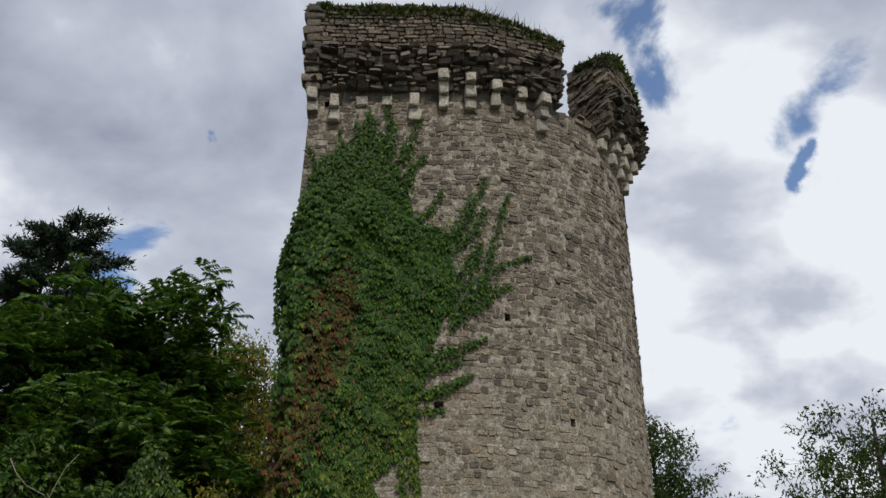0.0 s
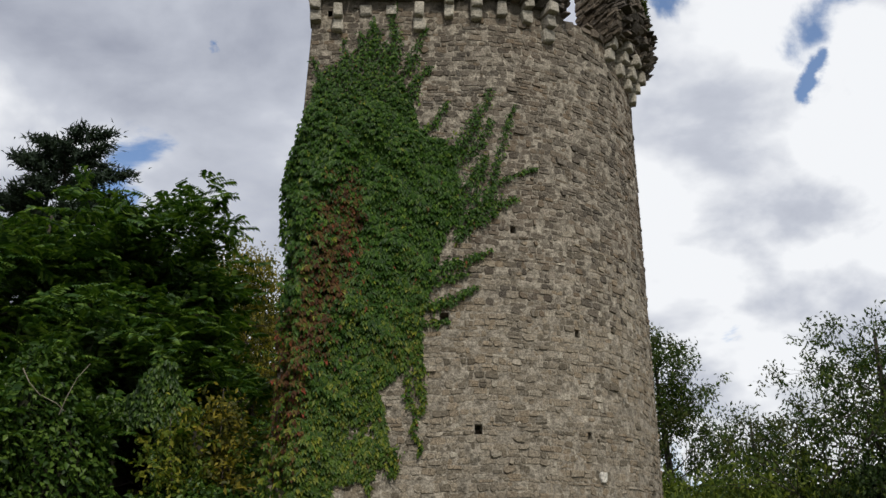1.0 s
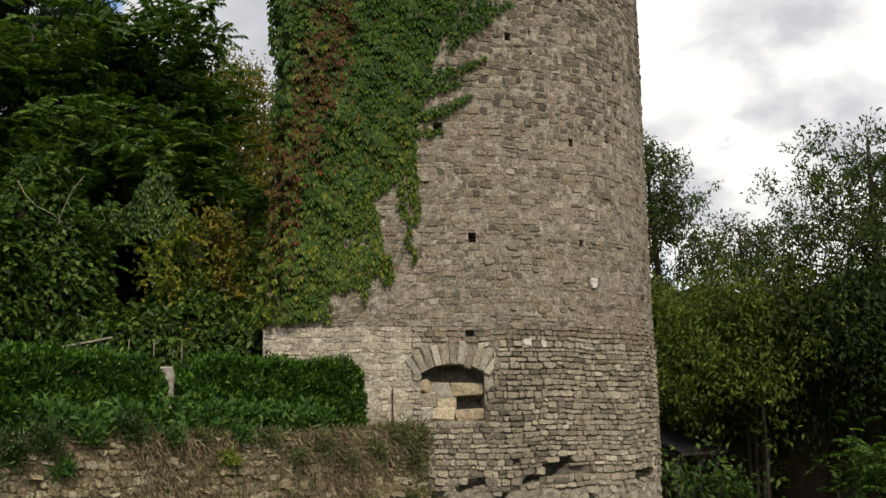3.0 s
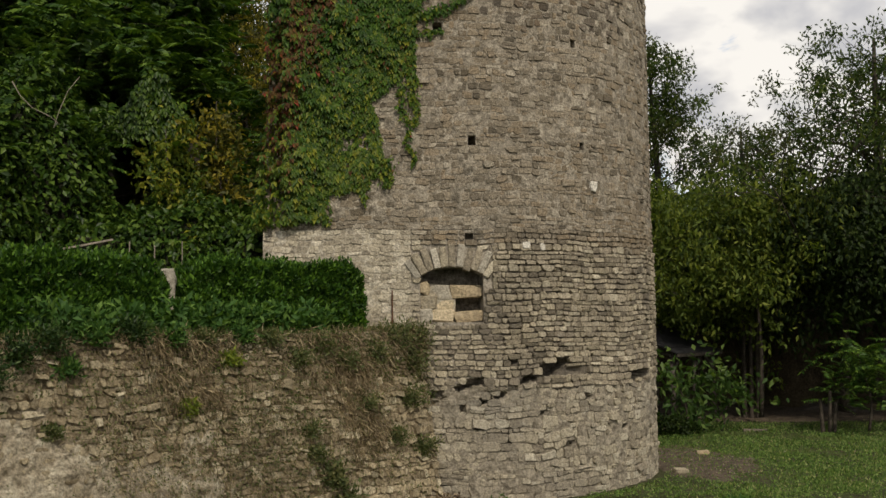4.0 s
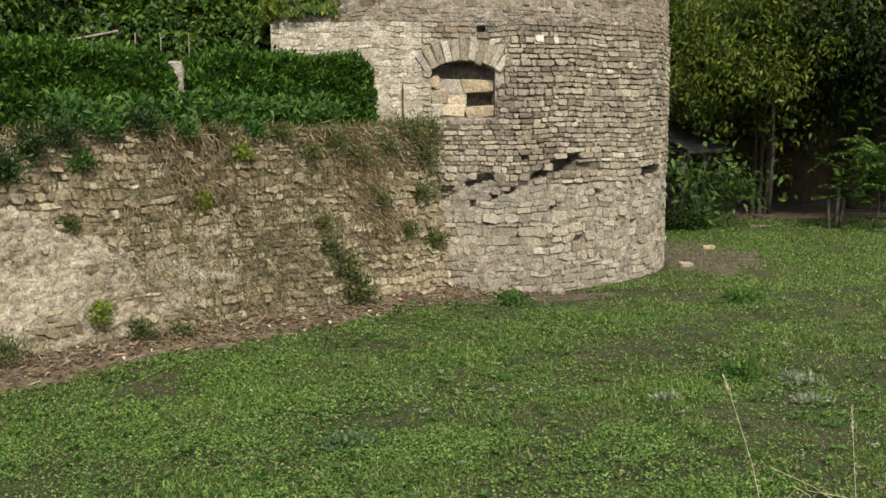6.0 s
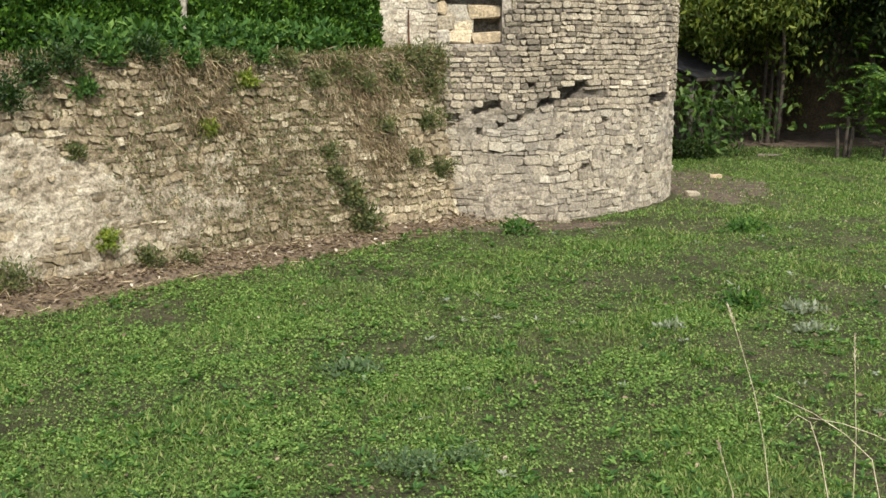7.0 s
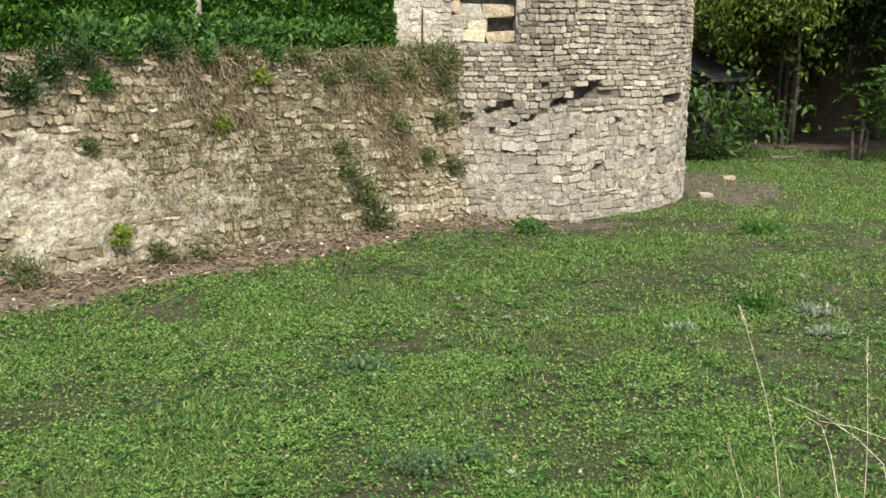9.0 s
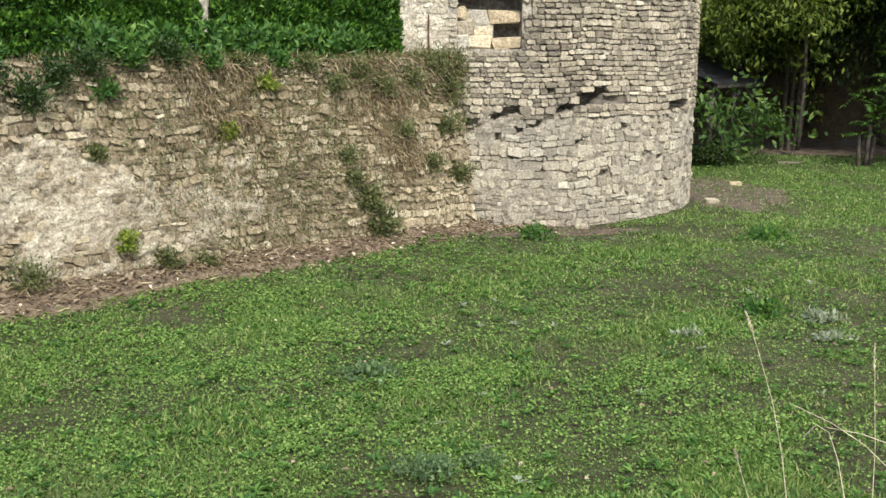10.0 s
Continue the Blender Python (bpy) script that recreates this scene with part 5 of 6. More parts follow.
def build_conifer(label, base, height, spread, seed):
    rng = np.random.default_rng(seed)
    ob = thing("conifer", label, "tree", base)
    base = np.asarray(base, float)
    v, f = tubes([([base, base + [0, 0, height * 0.5], base + [0, 0, height]], [0.35, 0.22, 0.03])], 8)
    mesh_object("trunk", v, f, M_BARK, ob)
    lines, at, al = [], [], []
    for k in range(90):
        t = 0.25 + 0.75 * (k / 90)
        r = spread * (1.06 - t) ** 0.36 * rng.uniform(0.6, 1.1) * 0.9 + 0.25
        a = k * 2.4
        p = base + np.array([0, 0, height * t])
        e = p + np.array([math.cos(a) * r, math.sin(a) * r, r * rng.uniform(-0.15, 0.35)])
        lines.append(([p, (p + e) / 2 - [0, 0, 0.08 * r], e], [0.05, 0.03, 0.01]))
        m = int(230 * r) + 60
        s = rng.uniform(0.25, 1, m)
        q = p + (e - p) * s[:, None] + rng.normal(size=(m, 3)) * np.array([0.2, 0.2, 0.10])
        at.append(q)
        al.append(np.broadcast_to((e - p) / r, (m, 3)) * 0.6 + rng.normal(size=(m, 3)) * 0.6)
    v, f = tubes(lines, 4)
    mesh_object("branch_work", v, f, M_BARK, ob, kind="stuff")
    at, al = np.concatenate(at), np.concatenate(al)
    leaves("crown", at, al, rng.normal(size=at.shape), rng.uniform(0.16, 0.36, len(at)), 0.075, M_NEEDLE, ob, kind="stuff")


def build_trees():
    x, y = polar(-15.2, 31)
    build_tree("tall broad tree with feathery compound leaves", (x, y, 4.5), 13.6, 3.5, 22, 0.28, 0.26, 5, 0.22, M_ASH, 31, compound=True, start=0.2, lift=0.45, narrow=0.40)
    x, y = polar(-21.5, 30)
    build_tree("leafy tree with feathery compound leaves above the terrace", (x, y, 4.5), 12.4, 3.8, 22, 0.25, 0.26, 5, 0.22, M_ASH, 37, compound=True, start=0.22, lift=0.4, narrow=0.40)
    x, y = polar(-12.9, 33)
    build_tree("smaller feathery tree near the tower", (x, y, 4.5), 13.4, 2.0, 16, 0.2, 0.26, 5, 0.22, M_ASH, 39, compound=True, start=0.2, lift=0.5, narrow=0.40)
    x, y = polar(-18.2, 27.6)
    build_tree("low feathery tree leaning over the terrace", (x, y, 4.2), 8.2, 2.4, 16, 0.15, 0.24, 4, 0.28, M_ASH, 33, compound=True, start=0.35, lift=0.35, narrow=0.40)
    x, y = polar(-20.6, 40)
    build_conifer("dark conifer rising behind the other trees", (x, y, 6.0), 16.6, 5.0, 5)
    x, y = polar(-28.0, 36)
    build_conifer("tall dark conifer at the edge of the wood", (x, y, 6.0), 17.0, 2.7, 6)
    x, y = polar(-8.6, 36)
    build_tree("slender yellowing tree behind the tower", (x, y, 5.0), 13.8, 2.8, 34, 0.2, 0.17, 34, 0.32, M_GOLD, 41, start=0.06, lift=0.7, droop=0.6, narrow=0.42)
    x, y = polar(-10.6, 25.2)
    build_tree("small yellowing elder by the ivy", (x, y, 3.9), 6.4, 0.65, 10, 0.08, 0.17, 8, 0.18, M_GOLD, 43, start=0.2, lift=0.6, droop=0.3)
    x, y = polar(-12.7, 24.7)
    build_tree("slim yellow-green sapling beside the dark opening", (x, y, 3.9), 5.4, 0.45, 9, 0.06, 0.17, 8, 0.15, M_YELLOWGREEN, 47, start=0.35, lift=0.6, droop=0.3)
    x, y = polar(-8.0, 42)
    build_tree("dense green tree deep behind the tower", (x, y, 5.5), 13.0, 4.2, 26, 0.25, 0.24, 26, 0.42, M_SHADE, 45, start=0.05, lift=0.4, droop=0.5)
    # right-hand wood
    x, y = polar(14.7, 46)
    build_tree("walnut tree close behind the tower", (x, y, 0.5), 17.8, 2.9, 32, 0.3, 0.20, 24, 0.22, M_WALNUT, 51, start=0.3, lift=0.6, droop=0.45, narrow=0.4)
    x, y = polar(25.6, 42)
    build_tree("spreading walnut tree with thin browning foliage", (x, y, 0.4), 16.3, 5.6, 48, 0.4, 0.20, 22, 0.22, M_WALNUT, 53, start=0.25, lift=0.4, droop=0.45, narrow=0.4)
    x, y = polar(19.0, 50)
    build_tree("walnut tree deeper in the wood", (x, y, 1.2), 13.4, 4.8, 36, 0.35, 0.21, 20, 0.24, M_WALNUT, 57, start=0.25, lift=0.3, droop=0.45, narrow=0.4)
    x, y = polar(16.4, 39.8)
    build_tree("dense low green tree over the shed", (x, y, 0.3), 9.6, 3.6, 34, 0.2, 0.24, 24, 0.36, M_WOODGREEN, 59, start=0.33, lift=0.2, droop=0.6, narrow=0.42)
    x, y = polar(19.6, 37.6)
    build_tree("yellow-green tree hanging over the lawn's edge", (x, y, 0.2), 9.4, 3.4, 28, 0.09, 0.23, 22, 0.36, M_WOODGREEN, 67, start=0.55, lift=0.1, droop=0.6, narrow=0.42)
    x, y = polar(23.8, 39.5)
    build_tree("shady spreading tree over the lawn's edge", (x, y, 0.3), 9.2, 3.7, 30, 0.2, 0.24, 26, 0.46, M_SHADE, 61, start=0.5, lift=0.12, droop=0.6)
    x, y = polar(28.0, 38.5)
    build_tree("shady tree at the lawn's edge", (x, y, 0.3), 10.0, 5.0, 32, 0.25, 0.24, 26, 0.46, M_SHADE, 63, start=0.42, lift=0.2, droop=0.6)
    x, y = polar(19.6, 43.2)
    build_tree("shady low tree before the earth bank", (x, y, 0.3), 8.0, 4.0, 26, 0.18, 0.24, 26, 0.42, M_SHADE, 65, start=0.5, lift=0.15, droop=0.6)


build_trees()


# ---- beyond the lawn ----
def build_far_bank():
    verts, faces = [], []
    azs = np.linspace(11, 44, 30)
    for a in azs:
        for d, z in ((43.5, 0.1), (44.0, 1.6), (44.4, 3.6), (47.0, 5.2), (56.0, 7.5), (80, 9.0)):
            x, y = polar(a, d + 0.5 * math.sin(a * 1.7))
            verts.append((x, y, z + 0.25 * math.sin(a * 0.9 + d)))
    for i in range(len(azs) - 1):
        for j in range(5):
            faces.append((i * 6 + j, (i + 1) * 6 + j, (i + 1) * 6 + j + 1, i * 6 + j + 1))
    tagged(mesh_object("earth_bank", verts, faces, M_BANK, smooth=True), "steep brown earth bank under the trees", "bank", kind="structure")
    verts, faces = [], []
    azs = np.linspace(-60, 8, 40)
    for a in azs:
        for d, z in ((44, 5.0), (50, 9.0), (60, 13.0), (90, 17.0)):
            x, y = polar(a, d)
            verts.append((x, y, z + 0.5 * math.sin(a * 0.7)))
    for i in range(len(azs) - 1):
        for j in range(3):
            faces.append((i * 4 + j, (i + 1) * 4 + j, (i + 1) * 4 + j + 1, i * 4 + j + 1))
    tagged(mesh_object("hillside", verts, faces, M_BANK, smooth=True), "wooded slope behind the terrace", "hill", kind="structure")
    n = 40000
    rng = np.random.default_rng(77)
    a = rng.uniform(-40, 6, n)
    d = rng.uniform(42, 62, n)
    p = np.stack([d * np.sin(np.radians(a)), d * np.cos(np.radians(a)), np.interp(d, (42, 44, 50, 60, 90), (4.5, 5, 9, 13, 17)) + rng.random(n) ** 2 * 2.5], 1)
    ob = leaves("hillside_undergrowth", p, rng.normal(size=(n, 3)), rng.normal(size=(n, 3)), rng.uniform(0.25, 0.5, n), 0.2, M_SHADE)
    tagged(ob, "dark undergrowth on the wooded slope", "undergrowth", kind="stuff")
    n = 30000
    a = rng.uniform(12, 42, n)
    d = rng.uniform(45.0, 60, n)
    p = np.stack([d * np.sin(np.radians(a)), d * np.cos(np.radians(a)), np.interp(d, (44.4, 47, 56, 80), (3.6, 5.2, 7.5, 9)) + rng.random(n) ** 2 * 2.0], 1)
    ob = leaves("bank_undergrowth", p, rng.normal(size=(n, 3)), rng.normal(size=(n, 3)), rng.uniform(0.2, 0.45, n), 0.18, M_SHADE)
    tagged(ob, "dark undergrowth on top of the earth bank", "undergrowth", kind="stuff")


build_far_bank()


def build_shed():
    """Open shed with a low felted gable roof on timber posts, its eave towards the lawn."""
    x, y = 8.67, 37.8
    ob = thing("open_shed", "open timber shed with a dark felt roof", "shed", (x, y, 0))
    t = Matrix.Translation((x, y, 0)) @ Matrix.Rotation(radians(42.5), 4, "Z")
    for side in (-1, 1):
        v, f = [], []
        block(v, f, (0, 0, 0), (3.1, 3.02, 0.06), 0.0)
        m = t @ Matrix.Translation((0, side * 1.40, 3.06)) @ Matrix.Rotation(radians(-side * 20.3), 4, "X")
        slope = mesh_object("roof_slope", [m @ p for p in v], f, M_FELT, ob)
        for dy in (-1.0, 0.0, 1.0):
            v, f = [], []
            block(v, f, (0, dy, 0.034), (3.1, 0.07, 0.012), 0.0)
            mesh_object("felt_lap", [m @ p for p in v], f, M_FELT, slope)
        v, f = [], []
        block(v, f, (0, side * 1.5, -0.07), (3.06, 0.035, 0.12), 0.004)
        mesh_object("eave_board", [m @ p for p in v], f, M_DARKWOOD, slope)
    for px, py in ((-1.3, -2.45), (0.1, -2.45), (1.35, -2.45), (-1.3, 0.0), (1.35, 0.0), (-1.3, 2.45), (1.35, 2.45)):
        top = 2.52 if py else 3.35
        v, f = tube([t @ Vector((px, py, -0.1)), t @ Vector((px + 0.02, py, 1.3)), t @ Vector((px, py + 0.02, top))], [0.10, 0.085, 0.08], 8)
        mesh_object("post", v, f, M_DARKWOOD, ob, smooth=True)
    for a, b in (((-1.3, -2.45, 1.9), (-0.75, -2.45, 2.46)), ((1.35, -2.45, 1.9), (0.8, -2.45, 2.46)), ((0.1, -2.45, 1.9), (0.6, -2.45, 2.46)), ((-1.45, -2.45, 2.46), (1.5, -2.45, 2.46)), ((1.35, -2.6, 2.5), (1.35, 2.6, 2.5)), ((-1.3, -2.6, 2.5), (-1.3, 2.6, 2.5))):
        v, f = tube([t @ Vector(a), t @ Vector(b)], [0.06, 0.06], 6)
        mesh_object("brace", v, f, M_DARKWOOD, ob)
    for k in range(14):
        v, f = [], []
        block(v, f, (-1.36 + 0.2 * k, 2.6, 1.23), (0.19, 0.03, 2.46), 0.004)
        mesh_object("back_board", [t @ p for p in v], f, M_BARK, ob)


build_shed()
x, y = polar(15.4, 33.6)
build_tree("leafy fresh green shrub before the open shed", (x, y, 0.0), 2.3, 1.25, 9, 0.04, 0.30, 2, 0.16, M_SHRUB, 71, start=0.2, lift=0.35, droop=0.3, narrow=0.46, category="shrub")
x, y = polar(17.5, 34.4)
build_tree("sparse leafy shrub reaching out before the bank", (x, y, 0.0), 2.3, 1.0, 9, 0.035, 0.30, 2, 0.14, M_SHRUB, 74, start=0.45, lift=0.2, droop=0.3, narrow=0.46, category="shrub")
x, y = polar(25.0, 35.5)
build_tree("young feathery sapling at the lawn's edge", (x, y, 0.0), 3.2, 1.5, 9, 0.05, 0.2, 1, 0.2, M_ASH, 73, start=0.35, lift=0.2, compound=True, narrow=0.36, category="sapling")
x, y = polar(14.6, 33.0)
clump("low_bush", "dark low bush at the tower's foot", "shrub", (x, y, -0.05), (0.9, 0.7, 0.35), 1500, 0.12, M_SHADE, 72, inner=0.5)


# ---- small things ----
def build_posts():
    x, y = polar(23.0, 35.0)
    ob = thing("broken_post", "grey leaning broken timber post", "post", (x, y, 0))
    for k, (dx, h, lean) in enumerate(((0.0, 1.35, 0.06), (-0.22, 1.05, -0.06), (0.14, 1.0, 0.1))):
        v, f = tube([(x + dx, y, -0.1), (x + dx + lean * 0.5, y, h * 0.5), (x + dx + lean, y, h)], [0.07, 0.06, 0.05], 8)
        mesh_object("timber", v, f, M_BARK, ob)
    for az in (18.7, 19.05, 19.4):
        x, y = polar(az, 39.5)
        v, f = tube([(x, y, -0.1), (x + 0.05, y, 2.5), (x + 0.1, y, 5.5)], [0.08, 0.07, 0.04], 8)
        ob = mesh_object("young_trunk", v, f, M_BARK)
        tagged(ob, "slim pale young tree trunk under the canopy", "trunk", group="young trunks by the bank")


build_posts()


def build_rod():
    v, f = tube([(-0.30, FRONT - 0.12, 3.75), (-0.30, FRONT - 0.10, 4.5)], [0.022, 0.018], 6)
    ob = mesh_object("iron_rod", v, f, M_RUST)
    tagged(ob, "rusty iron rod standing before the tower wall", "rod")


build_rod()


def build_garden_odds():
    """Stakes, leaning boards, a pale stump and dead branches about the hedge."""
    for az, dist, z0, z1, lean in ((-15.46, 20.5, 3.9, 5.48, 0.03), (-12.46, 20.6, 3.9, 5.5, -0.02), (-14.1, 20.5, 3.9, 5.4, 0.02)):
        x, y = polar(az, dist)
        v, f = tube([(x, y, z0), (x + lean, y, (z0 + z1) / 2), (x + lean * 1.6, y, z1)], [0.016, 0.015, 0.012], 6)
        tagged(mesh_object("garden_stake", v, f, M_PALEWOOD), "thin weathered stake behind the hedge", "stake", group="garden stakes")
    for a0, e0, a1, e1, dist in ((-18.8, 3.95, -16.2, 4.5, 20.8), (-22.4, 3.6, -21.0, 3.4, 20.0)):
        p, q = polar(a0, dist), polar(a1, dist)
        a = Vector((*p, 3.9 + dist * math.tan(radians(e0))))
        b = Vector((*q, 3.9 + dist * math.tan(radians(e1))))
        v, f = [], []
        block(v, f, (0, 0, 0), ((b - a).length, 0.03, 0.04), 0.004)
        turn = (b - a).to_track_quat("X", "Z").to_matrix()
        tagged(mesh_object("old_board", [turn @ w + (a + b) / 2 for w in v], f, M_PALEWOOD), "weathered board leaning behind the hedge", "board", group="leaning boards")
    p = W0 + WD * 4.2 - WN * 1.35
    rnd = random.Random(2)
    v, f = tube([(p.x, p.y, 3.7), (p.x + 0.02, p.y, 4.3), (p.x - 0.02, p.y + 0.03, 4.65), (p.x - 0.05, p.y, 4.86)], [0.07, 0.08, 0.15, 0.12], 9)
    v = [w + Vector([rnd.uniform(-0.03, 0.03) for _ in range(3)]) for w in v]
    tagged(mesh_object("pale_stump", v, f, M_ASHLAR), "pale broken stone post between the hedges", "post")
    for pts in (((-21.4, 12.7), (-21.0, 12.0), (-20.4, 11.4), (-19.5, 11.0), (-19.0, 10.6)), ((-19.3, 10.4), (-19.0, 11.4), (-18.6, 12.4), (-18.0, 13.2))):
        v, f = tube([(*polar(a, 23.0), 3.9 + 23.0 * math.tan(radians(e))) for a, e in pts], list(np.linspace(0.013, 0.006, len(pts))), 6)
        tagged(mesh_object("dead_branch", v, f, M_PALEWOOD, smooth=True), "bare pale dead branch sticking out of the ivy", "branch", group="dead branches")
    # rubble and a low old wall behind the hedges
    v, f = [], []
    for k in range(70):
        x, y = polar(rnd.uniform(-23, -9), rnd.uniform(21.6, 22.4))
        block(v, f, (x, y, 3.95 + rnd.random() * 0.95), (rnd.uniform(0.2, 0.5), 0.3, rnd.uniform(0.12, 0.25)), 0.03, rnd)
    tagged(mesh_object("rubble_heap", v, f, M_WALLSTONE), "tumbled rubble stones behind the hedge", "rubble", kind="stuff")


build_garden_odds()


def build_terrace_plants():
    rng = random.Random(6)
    for k in range(8):
        s = 1.7 + 0.74 * k + rng.uniform(-0.2, 0.2)
        p = W0 + WD * s - WN * 0.78
        clump("nettle_clump", "fresh green nettles before the hedge", "nettles", (p.x, p.y, 3.64), (0.48, 0.3, 0.22 + 0.1 * rng.random()), 420, 0.17, M_NETTLE, 100 + k, core=False, inner=0.45, group="nettles along the hedge", narrow=0.45, lump=0.3, up=0.15)
    # plants on the wall's face: along, height, size, kind
    spots = [(1.0, 3.4, 0.5, "ivy"), (1.5, 3.6, 0.42, "ivy"), (0.5, 3.1, 0.5, "ivy"), (-0.2, 3.3, 0.6, "ivy"), (-1.0, 3.3, 0.6, "ivy"), (2.9, 3.72, 0.42, "ivy"), (2.3, 3.68, 0.36, "fern"), (3.6, 3.6, 0.3, "fern"),
             (5.0, 3.62, 0.3, "fern"), (4.7, 3.2, 0.26, "lime"), (1.8, 3.15, 0.26, "fern"), (3.9, 2.4, 0.26, "lime"), (6.8, 3.35, 0.42, "weed"), (7.4, 3.05, 0.4, "weed"), (6.2, 3.15, 0.35, "weed"),
             (8.8, 3.5, 0.5, "weed"), (9.2, 2.95, 0.5, "weed"), (8.2, 3.2, 0.4, "weed"), (9.1, 2.2, 0.4, "weed"), (9.3, 3.5, 0.5, "weed"), (6.5, 1.35, 0.32, "weed"), (6.8, 0.9, 0.36, "leafy"), (7.0, 0.35, 0.55, "leafy"),
             (6.4, 1.8, 0.3, "weed"), (1.8, 0.75, 0.34, "lime"), (2.5, 0.35, 0.35, "weed"), (0.2, 0.35, 0.5, "weed"), (1.5, 2.2, 0.25, "weed"), (7.8, 2.2, 0.35, "weed"), (8.6, 1.5, 0.35, "weed"), (9.3, 1.2, 0.4, "weed"),
             (4.2, 3.6, 0.26, "weed"), (5.6, 3.55, 0.3, "weed"), (-1.8, 3.4, 0.6, "ivy"), (0.0, 3.75, 0.4, "fern"), (3.2, 0.2, 0.3, "weed")]
    for k, (s, z, r, kind) in enumerate(spots):
        c = wall_point(s, z - r * 0.5, 0.06)
        mat, leaf, name, label = {"ivy": (M_IVYDARK, 0.10, "ivy_tuft", "dark ivy tuft on the old wall"), "fern": (M_NETTLE, 0.12, "fern_tuft", "fresh green fern on the wall"), "lime": (M_LIME, 0.10, "lime_plant", "yellow-green plant on the wall"),
                                  "weed": (M_WEED, 0.09, "wall_weed", "grey-green weed hanging on the wall"), "leafy": (M_WEED, 0.13, "leafy_weed", "grey leafy weed at the wall's foot")}[kind]
        clump(name, label, "weed", tuple(c), (r * 0.85, r * 0.32, r * 0.6), int(1500 * r), leaf * 0.85, mat, 200 + k, core=False, inner=0.15, group="plants on the wall", narrow=0.4, lump=0.6)


M_IVYDARK = leaf_material("dark_ivy_leaf", [(0.0, (0.014, 0.032, 0.010)), (0.6, (0.032, 0.065, 0.018)), (1.0, (0.08, 0.12, 0.04))], gloss=0.4)
M_LIME = leaf_material("lime_leaf", [(0.0, (0.10, 0.16, 0.03)), (1.0, (0.28, 0.32, 0.05))])
build_terrace_plants()


def build_dry_growth():
    """Dry stems and withered creeper over the wall's face and along its foot."""
    rng = np.random.default_rng(91)
    n = 75000
    s, z = rng.uniform(WALL_LOW, WALL_LEN, n), rng.uniform(0.3, 3.7, n)
    d = soft_noise(np.stack([s, z, z * 0], 1), 0.9, 8) + 0.25 * (s - 3.0) / 3.0 + 0.30 * (z - 1.8)
    ok = rng.random(n) < np.clip(0.12 + 0.6 * d, 0.02, 0.85)
    s, z = s[ok], z[ok]
    n = len(s)
    p = np.array([wall_point(a, b, 0.04)[:] for a, b in zip(s, z)]) + rng.normal(size=(n, 3)) * 0.03
    al = np.stack([rng.normal(size=n) * 0.5, rng.normal(size=n) * 0.5, -np.abs(rng.normal(size=n)) * 0.8], 1) + np.array([WN.x, WN.y, 0]) * 0.3
    half = rng.random(n) < 0.5
    ob = leaves("dry_wall_stems", p[half], al[half], rng.normal(size=(half.sum(), 3)), rng.uniform(0.05, 0.2, half.sum()), 0.006, M_WITHERED)
    tagged(ob, "dry brown stems hanging down the wall", "dry stems", kind="stuff")
    ob = leaves("wall_creepers", p[~half], al[~half], rng.normal(size=((~half).sum(), 3)), rng.uniform(0.03, 0.08, (~half).sum()), 0.03, M_WEED)
    tagged(ob, "small grey-green creeper leaves over the wall", "creeper", kind="stuff")
    # shaggy dry growth hanging on the far half of the wall
    n = 26000
    s, z = rng.uniform(2.6, WALL_LEN, n), rng.uniform(0.9, 3.72, n)
    g = soft_noise(np.stack([s, z, z * 0], 1), 1.8, 28) + 0.6 * soft_noise(np.stack([s, z, z * 0], 1), 4.5, 29)
    ok = rng.random(n) < np.clip(0.05 + 0.35 * g + 0.25 * (z - 2.5) + 0.08 * (s - 6), 0.02, 0.7)
    s, z = s[ok], z[ok]
    n = len(s)
    p = np.array([wall_point(a, b, 0.06)[:] for a, b in zip(s, z)]) + rng.normal(size=(n, 3)) * 0.03
    al = rng.normal(size=(n, 3)) * 0.45 + np.array([WN.x * 0.4, WN.y * 0.4, -0.75])
    ob = leaves("hanging_dry_growth", p, al, rng.normal(size=(n, 3)), rng.uniform(0.10, 0.34, n), rng.uniform(0.004, 0.010, n), M_WITHERED)
    tagged(ob, "shaggy withered growth hanging down the wall", "dry growth", kind="stuff")
    # green growth over the upper part of the wall
    n = 15000
    s, z = rng.uniform(0.5, WALL_LEN, n), rng.uniform(1.2, 3.7, n)
    g = soft_noise(np.stack([s, z, z * 0], 1), 2.2, 18) + 0.5 * soft_noise(np.stack([s, z, z * 0], 1), 5.0, 19)
    ok = rng.random(n) < np.clip(0.55 * g + 0.5 * (z - 3.0) + 0.07 * (s - 5), 0, 0.8)
    s, z = s[ok], z[ok]
    n = len(s)
    p = np.array([wall_point(a, b, 0.05)[:] for a, b in zip(s, z)]) + rng.normal(size=(n, 3)) * 0.04
    al = rng.normal(size=(n, 3)) * 0.5 + np.array([WN.x, WN.y, -0.1]) * 0.7
    ob = leaves("wall_greenery", p, al, rng.normal(size=(n, 3)), rng.uniform(0.05, 0.11, n), 0.032, M_WALLGREEN)
    tagged(ob, "low green plants growing out of the wall's joints", "weeds", kind="stuff")
    # foot of the wall: twigs and leaf litter
    n = 5000
    s = rng.uniform(WALL_LOW, WALL_LEN + 1.5, n)
    o = np.abs(rng.normal(size=n)) * 0.42
    lift = np.array([max(0.0, foot_height(a, b)) for a, b in zip(s, o)])
    p = np.stack([W0.x + WD.x * s + WN.x * o, W0.y + WD.y * s + WN.y * o, 0.02 + lift + 0.05 * rng.random(n)], 1)
